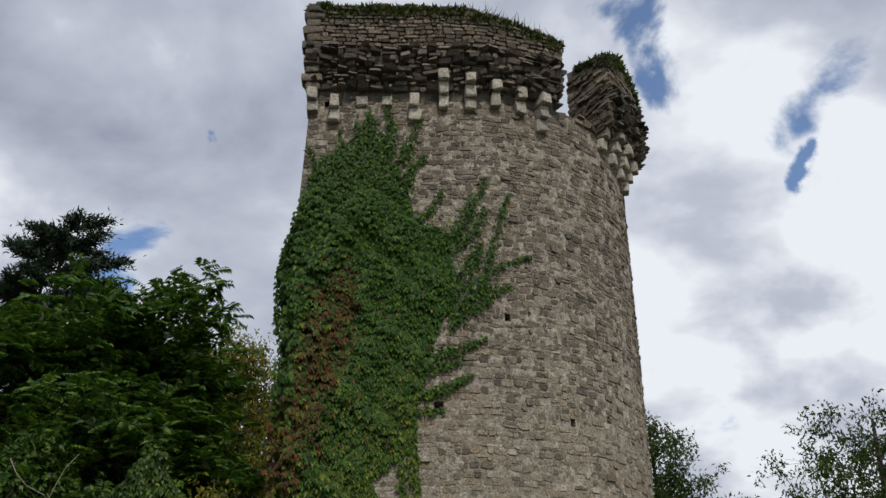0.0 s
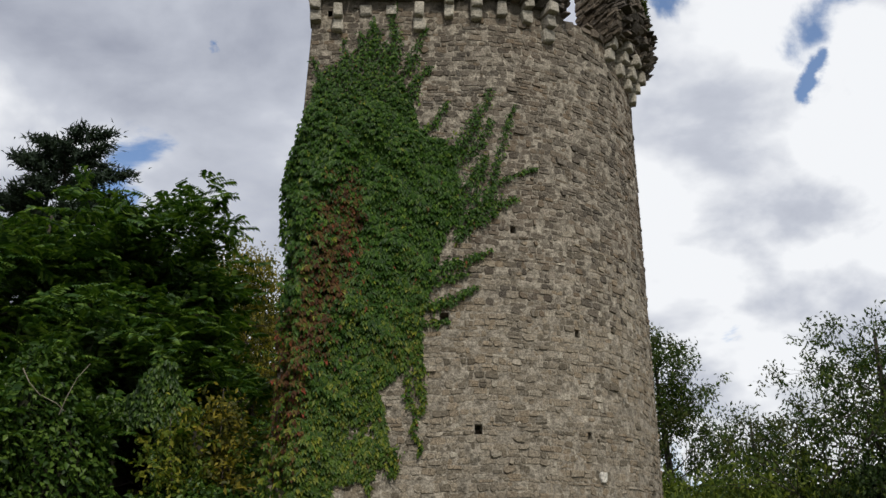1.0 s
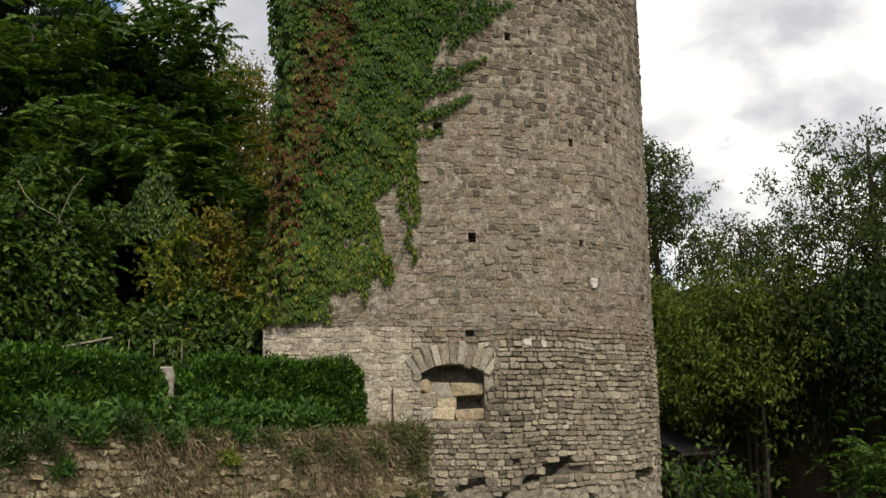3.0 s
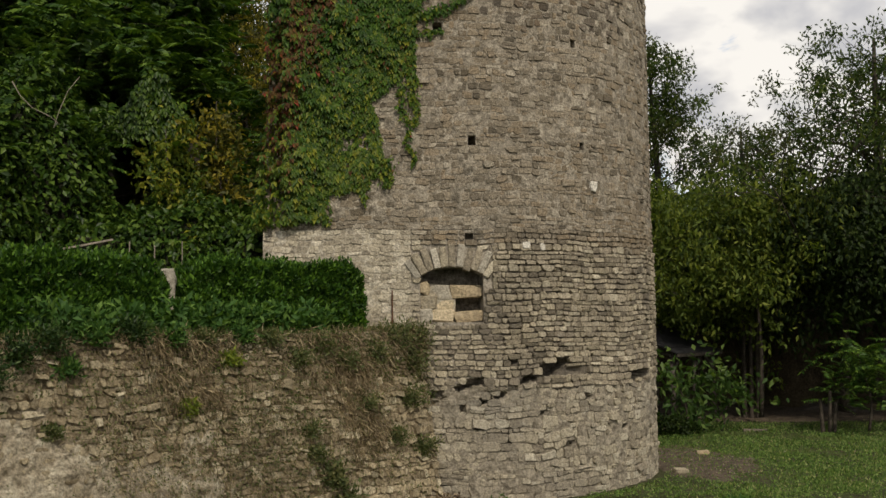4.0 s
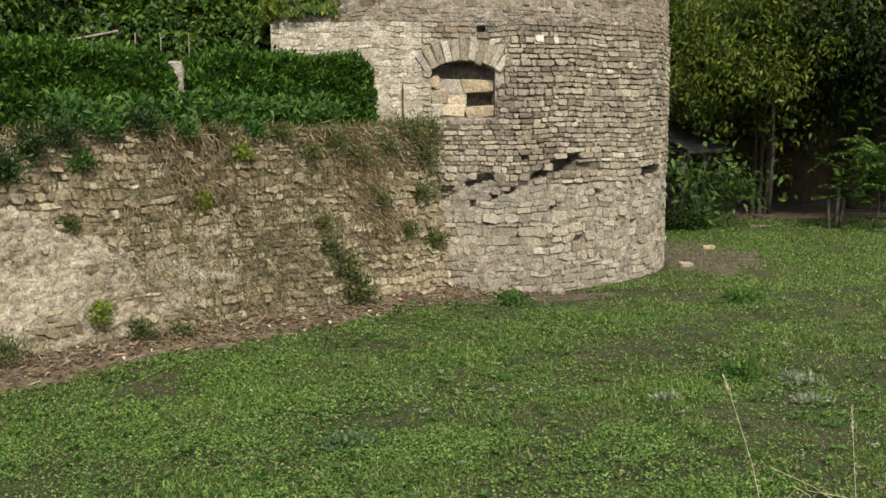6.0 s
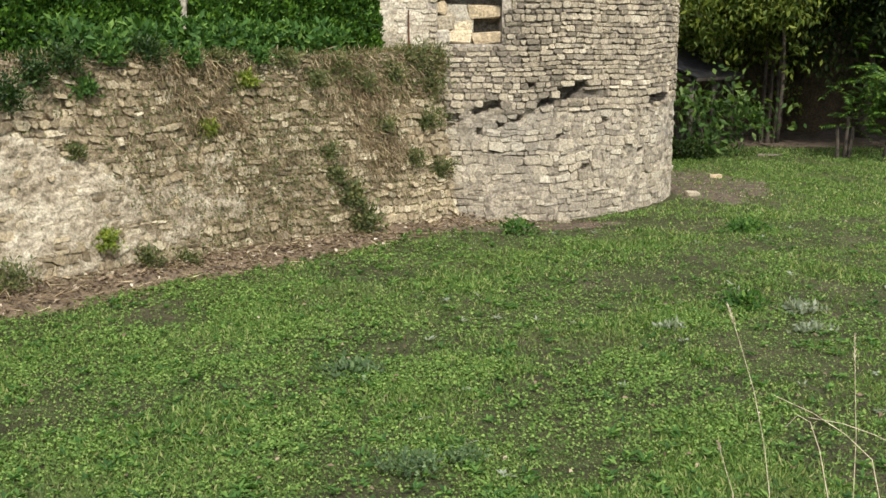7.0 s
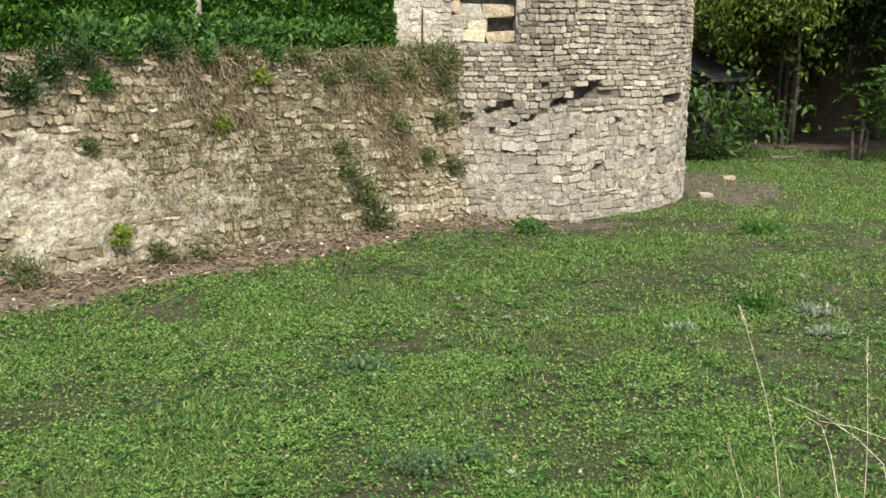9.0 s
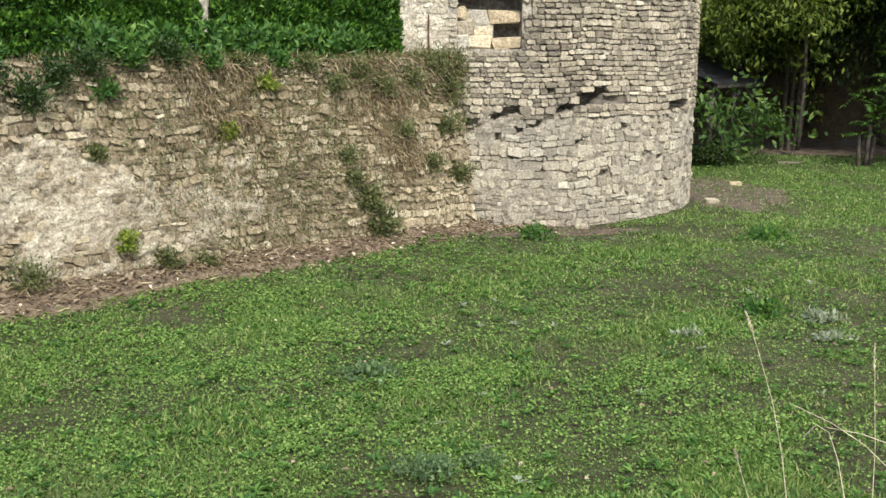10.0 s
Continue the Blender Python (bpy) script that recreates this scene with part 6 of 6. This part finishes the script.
    al = rng.normal(size=(n, 3)) * np.array([1, 1, 0.25])
    ob = leaves("litter_twigs", p[:2500], al[:2500], rng.normal(size=(2500, 3)), rng.uniform(0.1, 0.35, 2500), 0.009, M_WITHERED)
    tagged(ob, "dry twigs along the foot of the wall", "twigs", kind="stuff")
    ob = leaves("leaf_litter", p[2500:], al[2500:], np.array([0, 0, 1.0]) + rng.normal(size=(2500, 3)) * 0.4, rng.uniform(0.05, 0.11, 2500), 0.06, M_FALLEN)
    tagged(ob, "fallen brown leaves along the foot of the wall", "leaves", kind="stuff")
    n = 520
    a, d = np.radians(rng.uniform(-26, 27, n)), rng.uniform(7.5, 34, n)
    p = np.stack([d * np.sin(a), d * np.cos(a), 0.05 + 0.03 * rng.random(n)], 1)
    p = p[~((p[:, 0] * WN.x + p[:, 1] * WN.y) < (W0.x * WN.x + W0.y * WN.y))]
    n = len(p)
    ob = leaves("fallen_leaves", p, rng.normal(size=(n, 3)) * np.array([1, 1, 0.2]), np.array([0, 0, 1.0]) + rng.normal(size=(n, 3)) * 0.4, rng.uniform(0.04, 0.09, n), 0.045, M_FALLEN)
    tagged(ob, "scattered pale fallen leaves on the lawn", "leaves", kind="stuff")


M_WALLGREEN = leaf_material("wall_plant_leaf", [(0.0, (0.05, 0.075, 0.025)), (0.6, (0.09, 0.13, 0.035)), (1.0, (0.19, 0.21, 0.07))])
M_WITHERED = leaf_material("withered_stem", [(0.0, (0.11, 0.078, 0.045)), (0.6, (0.25, 0.19, 0.112)), (1.0, (0.50, 0.41, 0.26))], light=0.15)
build_dry_growth()


# places where the turf is worn: x, y, radius across, radius along, strength
WORN = ((3.0, 12.2, 0.30, 0.35, 1.2), (1.15, 10.9, 0.42, 0.35, 0.9), (3.9, 9.0, 0.55, 0.6, 1.1), (4.4, 10.2, 0.5, 0.5, 0.9), (6.6, 14.3, 0.8, 0.9, 0.9), (3.75, 15.4, 0.9, 0.7, 0.7), (0.2, 12.4, 0.9, 0.5, 0.7), (-0.2, 8.3, 0.5, 0.35, 0.8), (1.4, 8.4, 0.6, 0.3, 0.7),
        (0.6, 19.9, 1.9, 0.9, 1.2), (4.6, 17.2, 1.3, 0.8, 0.5), (-2.6, 11.0, 0.6, 0.3, 0.6), (5.6, 11.6, 0.8, 0.6, 0.7), (7.2, 25.6, 1.35, 2.9, 1.2), (5.2, 20.8, 1.6, 0.55, 0.9))


def wear(x, y):
    """How far the turf is trodden away, nought to about one."""
    q = np.stack([x, y, x * 0], 1)
    w = 0.36 * np.clip(soft_noise(q, 0.75, 31) + 0.6 * soft_noise(q, 2.1, 32) + 0.35 * soft_noise(q, 5.0, 30) - 0.15 + 0.06 * np.clip(x - 1.0, -4, 4) * (y < 18), 0, 1.2)
    wob = 1 + 0.35 * soft_noise(q, 2.4, 34)
    for cx, cy, rx, ry, k in WORN:
        w = w + k * np.exp(-((((x - cx) / rx) ** 2 + ((y - cy) / ry) ** 2) * wob) ** 1.3)
    return w + (((x - 15.5) / 9) ** 2 + ((y - 39.5) / 4.2) ** 2 < 1)


def on_lawn(x, y, gap):
    front = (x - W0.x) * WN.x + (y - W0.y) * WN.y > gap + 0.25 * soft_noise(np.stack([x, y, x * 0], 1), 3.0, 38)
    front = front | (x > CX + 4.0)
    return front & ~(((x - CX) ** 2 + (y - CY) ** 2 < (R + 0.25) ** 2) | ((x < CX) & (y > FRONT - 0.3)))


def heights(x, y):
    return np.array([ground_z(p, r) for p, r in zip(x, y)])


def build_grass():
    rng = np.random.default_rng(15)
    n = 400000
    a = np.radians(rng.uniform(-27, 28, n))
    d = 6.8 + 30.0 * rng.random(n) ** 1.45
    x, y = d * np.sin(a), d * np.cos(a)
    q = np.stack([x, y, x * 0], 1)
    ok = on_lawn(x, y, 0.55) & (rng.random(n) < np.clip(0.82 + 0.4 * soft_noise(q, 4.5, 39) - wear(x, y), 0.2, 1))
    x, y, d = x[ok], y[ok], d[ok]
    n = len(x)
    z = heights(x, y)
    tuft = 0.55 + 0.55 * np.clip(soft_noise(np.stack([x, y, z], 1), 2.6, 33), -0.6, 1.3)
    ln = rng.uniform(0.045, 0.12, n) * tuft * (1 + d * 0.012)
    wd = rng.uniform(0.007, 0.018, n) * (1 + d * 0.05)
    al = np.stack([rng.normal(size=n) * 0.8, rng.normal(size=n) * 0.8, np.ones(n)], 1)
    ob = leaves("grass", np.stack([x, y, z - 0.01], 1), al, rng.normal(size=(n, 3)), ln, wd, M_GRASS, fold=0.05)
    tagged(ob, "short uneven green lawn grass", "grass", kind="stuff")
    # rougher tufts on the far lawn
    n = 42000
    x, y = rng.uniform(4.5, 19, n), rng.uniform(22, 36.5, n)
    ok = on_lawn(x, y, 0.3) & (rng.random(n) > 0.9 * wear(x, y))
    x, y = x[ok], y[ok]
    n = len(x)
    z = heights(x, y)
    al = np.stack([rng.normal(size=n) * 0.7, rng.normal(size=n) * 0.7, np.ones(n)], 1)
    ob = leaves("far_grass", np.stack([x, y, z - 0.01], 1), al, rng.normal(size=(n, 3)), rng.uniform(0.05, 0.11, n), rng.uniform(0.02, 0.045, n), M_GRASS, fold=0.05)
    tagged(ob, "green grass on the far lawn", "grass", kind="stuff")
    # clover and flat weeds in cushions
    n = 380000
    a = np.radians(rng.uniform(-27, 28, n))
    d = 6.8 + 29.0 * rng.random(n) ** 1.25
    x, y = d * np.sin(a), d * np.cos(a)
    q = np.stack([x, y, x * 0], 1)
    cushion = soft_noise(q, 1.3, 35) + 0.5 * soft_noise(q, 3.4, 36) + 0.4 * soft_noise(q, 8.0, 37)
    ok = on_lawn(x, y, 0.6) & (rng.random(n) < np.clip(0.52 + 0.42 * cushion - 0.045 * (x + 1) - 0.9 * wear(x, y), 0.12, 1))
    x, y, d, cushion = x[ok], y[ok], d[ok], cushion[ok]
    n = len(x)
    z = heights(x, y) + rng.uniform(0.015, 0.05, n) + 0.045 * np.clip(cushion, 0, 1.2)
    sz = rng.uniform(0.016, 0.038, n) * (1 + 0.025 * d)
    ob = leaves("clover", np.stack([x, y, z], 1), rng.normal(size=(n, 3)) * np.array([1, 1, 0.35]), np.array([0, -0.15, 1.0]) + rng.normal(size=(n, 3)) * 0.4, sz, sz * 0.8, M_CLOVER)
    tagged(ob, "flat clover and small weeds in the lawn", "clover", kind="stuff")


M_CLOVER = leaf_material("clover_leaf", [(0.0, (0.054, 0.104, 0.023)), (0.6, (0.112, 0.198, 0.041)), (1.0, (0.23, 0.325, 0.086))], light=0.3)
build_grass()


def build_stalks():
    """Dry grass stalks on the bank by the camera; each by the bearings and slopes of its line from the eye."""
    eye = Vector(EYE)

    def at(az, el, d):
        return Vector((*polar(az, d), eye.z + d * math.tan(radians(el))))
    for line, d, head, label in ((((17.48, -14.64), (18.3, -16.8), (19.18, -19.25), (19.9, -22.0), (20.36, -24.5)), 3.2, 0.075, "tall dry grass stalk with a pale seed head"),
                                 (((24.25, -15.67), (24.5, -18.5), (24.75, -21.0), (24.85, -23.81)), 3.4, 0.11, "tall dry grass stalk with a narrow seed head"),
                                 (((17.35, -22.18), (17.8, -23.4), (18.33, -24.76)), 3.0, 0.03, "short dry grass stalk")):
        pts = [at(a, e, d) for a, e in line]
        foot = Vector((pts[-1].x + 0.03, pts[-1].y, ground_z(pts[-1].x + 0.03, pts[-1].y) - 0.01))
        ob = thing("grass_stalk", label, "grass stalk", tuple(foot), "dry grass stalks")
        pts = pts + [foot]
        v, f = tube(pts, list(np.linspace(0.0009, 0.0018, len(pts))), 5)
        mesh_object("stem", v, f, M_DRYSTEM, ob)
        way = (pts[0] - pts[1]).normalized()
        verts, faces = [], []
        rnd = random.Random(int(d * 100))
        for k in range(26):
            q = pts[0] - way * head * (k / 26)
            dirn = (way * 1.1 + Vector([rnd.uniform(-1, 1) for _ in range(3)]) * 0.5).normalized()
            w, g = tube([q, q + dirn * 0.007, q + dirn * 0.014], [0.0006, 0.0016, 0.0003], 4)
            o = len(verts)
            verts += w
            faces += [[i + o for i in h] for h in g]
        mesh_object("seed_head", verts, faces, M_DRYSTEM, ob, "pale feathery seed head")
    for line in (((20.26, -19.29), (22.4, -20.0), (24.2, -20.9), (25.66, -22.0)), ((22.15, -20.26), (24.0, -20.35), (25.64, -20.7), (27.5, -21.3)), ((21.0, -20.9), (21.6, -20.2), (22.3, -20.5), (22.9, -21.9))):
        d = 3.3
        p = [at(a, e, d) for a, e in line]
        p.append(Vector((p[-1].x + 0.15, p[-1].y - 0.3, ground_z(p[-1].x + 0.15, p[-1].y - 0.3))))
        v, f = tube(p, list(np.linspace(0.0009, 0.002, len(p))), 5)
        tagged(mesh_object("bent_stalk", v, f, M_DRYSTEM), "bent dry grass stalk lying over", "grass stalk", group="bent dry stalks")


M_DRYSTEM = rough_material("straw", (0.34, 0.28, 0.18), (0.52, 0.46, 0.33), 30, 0.7, 0.001)
build_stalks()


def build_rosettes():
    """Flat broad-leaved weeds dotted over the lawn, green and silvery."""
    rng = np.random.default_rng(52)
    for name, label, n, mat, lo, hi, az0, az1 in (("lawn_weeds", "broad-leaved green weeds in the lawn", 900, M_NETTLE, 0.07, 0.14, -26, 27), ("silvery_weeds", "silvery flat weeds in the lawn", 45, M_SILVER, 0.05, 0.11, -2, 27)):
        a = np.radians(rng.uniform(az0, az1, n))
        d = 7 + 18 * rng.random(n) ** 1.3
        x, y = d * np.sin(a), d * np.cos(a)
        ok = ((x - W0.x) * WN.x + (y - W0.y) * WN.y > 0.3) & (y < 20.4)
        x, y = np.repeat(x[ok], 9), np.repeat(y[ok], 9)
        k = len(x)
        t = rng.uniform(0, 6.28, k)
        z = np.array([ground_z(p, q) + 0.03 for p, q in zip(x, y)])
        ob = leaves(name, np.stack([x, y, z], 1) + rng.normal(size=(k, 3)) * np.array([0.02, 0.02, 0.008]), np.stack([np.cos(t), np.sin(t), rng.uniform(0.1, 0.9, k)], 1), np.array([0, 0, 1.0]) + rng.normal(size=(k, 3)) * 0.2, rng.uniform(lo, hi, k), 0.035, mat)
        tagged(ob, label, "weeds", kind="stuff")


def build_weed_clumps():
    for label, mat, x, y, r, h, n, leaf, seed in (("grey-green leafy weed in the lawn", M_GREYGREEN, -0.15, 8.55, 0.28, 0.11, 380, 0.06, 1), ("grey-green leafy weed in the lawn", M_GREYGREEN, 0.35, 8.75, 0.2, 0.08, 240, 0.055, 2), ("pale silvery weed in worn turf", M_SILVER, 5.45, 13.9, 0.3, 0.07, 130, 0.10, 3),
                                                 ("pale silvery weed in worn turf", M_SILVER, 5.2, 12.9, 0.26, 0.06, 100, 0.10, 4), ("pale silvery weed in worn turf", M_SILVER, 3.3, 12.9, 0.16, 0.06, 50, 0.09, 5), ("fresh green weed tuft in the lawn", M_NETTLE, 6.6, 20.0, 0.4, 0.12, 260, 0.11, 6),
                                                 ("fresh green weed tuft in the lawn", M_NETTLE, 4.7, 14.2, 0.35, 0.11, 220, 0.11, 7), ("grey-green leafy weed in the lawn", M_GREYGREEN, -0.9, 11.4, 0.4, 0.08, 240, 0.09, 8), ("fresh green weed tuft in the lawn", M_NETTLE, 1.9, 20.0, 0.32, 0.16, 200, 0.11, 9)):
        clump("weed_clump", label, "weed", (x, y, ground_z(x, y) - 0.02), (r, r * 0.8, h), n, leaf, mat, 300 + seed, core=False, inner=0.2, group="weeds in the lawn", narrow=0.5, lump=0.4)


M_GREYGREEN = leaf_material("grey_green_leaf", [(0.0, (0.05, 0.085, 0.04)), (0.6, (0.10, 0.155, 0.075)), (1.0, (0.2, 0.27, 0.14))])
M_SILVER = leaf_material("silvery_leaf", [(0.0, (0.14, 0.17, 0.12)), (1.0, (0.32, 0.35, 0.28))])
build_rosettes()
build_weed_clumps()


def build_bare_ground():
    """Trodden soil round the drum and under the trees."""
    rng = np.random.default_rng(44)
    for label, cx, cy, rx, ry in (("bare brown soil beside the tower", 7.6, 26.6, 1.5, 3.0), ("bare shaded soil under the trees", 15.5, 39.5, 9.0, 4.2), ("bare earth along the foot of the wall", 1.6, 21.0, 2.3, 0.75)):
        ring = []
        for k in range(48):
            a = 2 * math.pi * k / 48
            w = 1 + 0.16 * math.sin(3 * a + cx) + 0.10 * math.sin(7 * a) + 0.06 * math.sin(13 * a)
            ring.append((math.cos(a) * w, math.sin(a) * w))
        verts, faces = [(cx, cy, ground_z(cx, cy) + 0.03)], []
        for q in (0.33, 0.66, 0.9, 1.0):
            for u, v in ring:
                x, y = cx + rx * u * q, cy + ry * v * q
                verts.append((x, y, ground_z(x, y) + (0.03 if q < 0.95 else -0.02)))
        for k in range(48):
            faces.append((0, 1 + k, 1 + (k + 1) % 48))
            for r in range(3):
                i, j = 1 + r * 48 + k, 1 + r * 48 + (k + 1) % 48
                faces.append((i, i + 48, j + 48, j))
        tagged(mesh_object("bare_ground", verts, faces, M_SOIL, smooth=True), label, "soil", kind="structure")
        n = 900
        a, r = rng.uniform(0, 6.28, n), np.sqrt(rng.random(n))
        x, y = cx + rx * r * np.cos(a), cy + ry * r * np.sin(a)
        z = np.array([ground_z(p, q) + 0.035 for p, q in zip(x, y)])
        ob = leaves("soil_litter", np.stack([x, y, z], 1), rng.normal(size=(n, 3)) * np.array([1, 1, 0.15]), np.array([0, 0, 1.0]) + rng.normal(size=(n, 3)) * 0.3, rng.uniform(0.03, 0.09, n), 0.04, M_FALLEN)
        tagged(ob, "dry leaves lying on the bare soil", "leaves", kind="stuff")


build_bare_ground()


def build_wall_fringe():
    """Grass and dry tufts hanging over the wall's top edge."""
    rng = np.random.default_rng(66)
    n = 9000
    s = rng.uniform(WALL_LOW, WALL_LEN, n)
    d = rng.uniform(-0.08, 0.55, n)
    ok = rng.random(n) < np.clip(0.45 + 0.6 * soft_noise(np.stack([s, d * 0, d * 0], 1), 1.7, 5), 0.08, 1)
    s, d = s[ok], d[ok]
    n = len(s)
    p = np.array([wall_point(a, 3.62, 0)[:] for a in s]) - np.stack([WN.x * d, WN.y * d, -0.04 * rng.random(n)], 1)
    al = rng.normal(size=(n, 3)) * 0.5 + np.array([WN.x, WN.y, 0]) * 0.5 * (d < 0.15)[:, None] + np.array([0, 0, 0.8])
    for name, pick, mat, label in (("wall_top_grass", rng.random(n) < 0.6, M_WEED, "grey-green grass along the wall's top"), ("wall_top_straw", None, M_DRY, "dry straw along the wall's top")):
        if pick is None:
            pick = ~last
        last = pick
        ob = leaves(name, p[pick], al[pick], rng.normal(size=(pick.sum(), 3)), rng.uniform(0.06, 0.22, pick.sum()), 0.016, mat)
        tagged(ob, label, "grass", kind="stuff")


build_wall_fringe()


def build_loose_stones():
    rnd = random.Random(14)
    for x, y, sx, sy, sz, mat, label in ((8.17, 27.7, 0.32, 0.2, 0.14, M_OCHRE, "yellowish loose stone on bare soil"), (6.7, 24.6, 0.3, 0.3, 0.16, M_COURSED_ONE, "loose grey stone at the tower's foot"),
                                         (11.6, 33.3, 0.8, 0.2, 0.08, M_COURSED_ONE, "pale flat stone at the lawn's edge"), (3.0, 21.3, 0.25, 0.2, 0.14, M_COURSED_ONE, "loose grey stone at the tower's foot")):
        v, f = [], []
        block(v, f, (x, y, ground_z(x, y) + sz * 0.35), (sx, sy, sz), 0.03, rnd)
        tagged(mesh_object("loose_stone", v, f, mat), label, "stone", group="loose stones")


build_loose_stones()


# ---- single stones of the tower and the wall ----
def stone_meshes(material, seed, count=24):
    """Unit stones, one wide and one high, that many pieces share."""
    rnd = random.Random(seed)
    made = []
    for k in range(count):
        v, f = [], []
        stone_into(v, f, rnd, 0, 0, 1.0, 0.55, 0.5, 0.5, lambda u, z, out: Vector((u, -out, z / 0.55)))
        me = bpy.data.meshes.new("stone")
        me.from_pydata([tuple(p) for p in v], [], [tuple(q) for q in f])
        me.materials.append(material)
        made.append(me)
    return made


def place_stones(pieces, meshes, parent, place, turn, seed):
    rnd = random.Random(seed)
    inv = Matrix.Translation(-Vector(parent.location))
    for u, z, w, h in pieces:
        ob = new("stone", meshes[rnd.randrange(len(meshes))])
        deep = rnd.uniform(0.05, 0.15)
        ob.parent = parent
        ob.matrix_parent_inverse = inv
        ob.matrix_basis = Matrix.Translation(place(u, z)) @ Matrix.Rotation(turn(u), 4, "Z") @ Matrix.Rotation(rnd.uniform(-0.04, 0.04), 4, "Y") @ Matrix.Diagonal((w, deep, h, 1))


place_stones(SINGLE, stone_meshes(M_COURSED_ONE, 2), tower, lambda u, z: tower_point(u, z + wave(u, z), 0.0), tower_frame, 4)
place_stones(WALL_SINGLE, stone_meshes(M_WALLSTONE_ONE, 3), retaining_wall, lambda s, z: wavy_wall(s, z, -0.02), lambda s: math.atan2(WD.y, WD.x), 5)
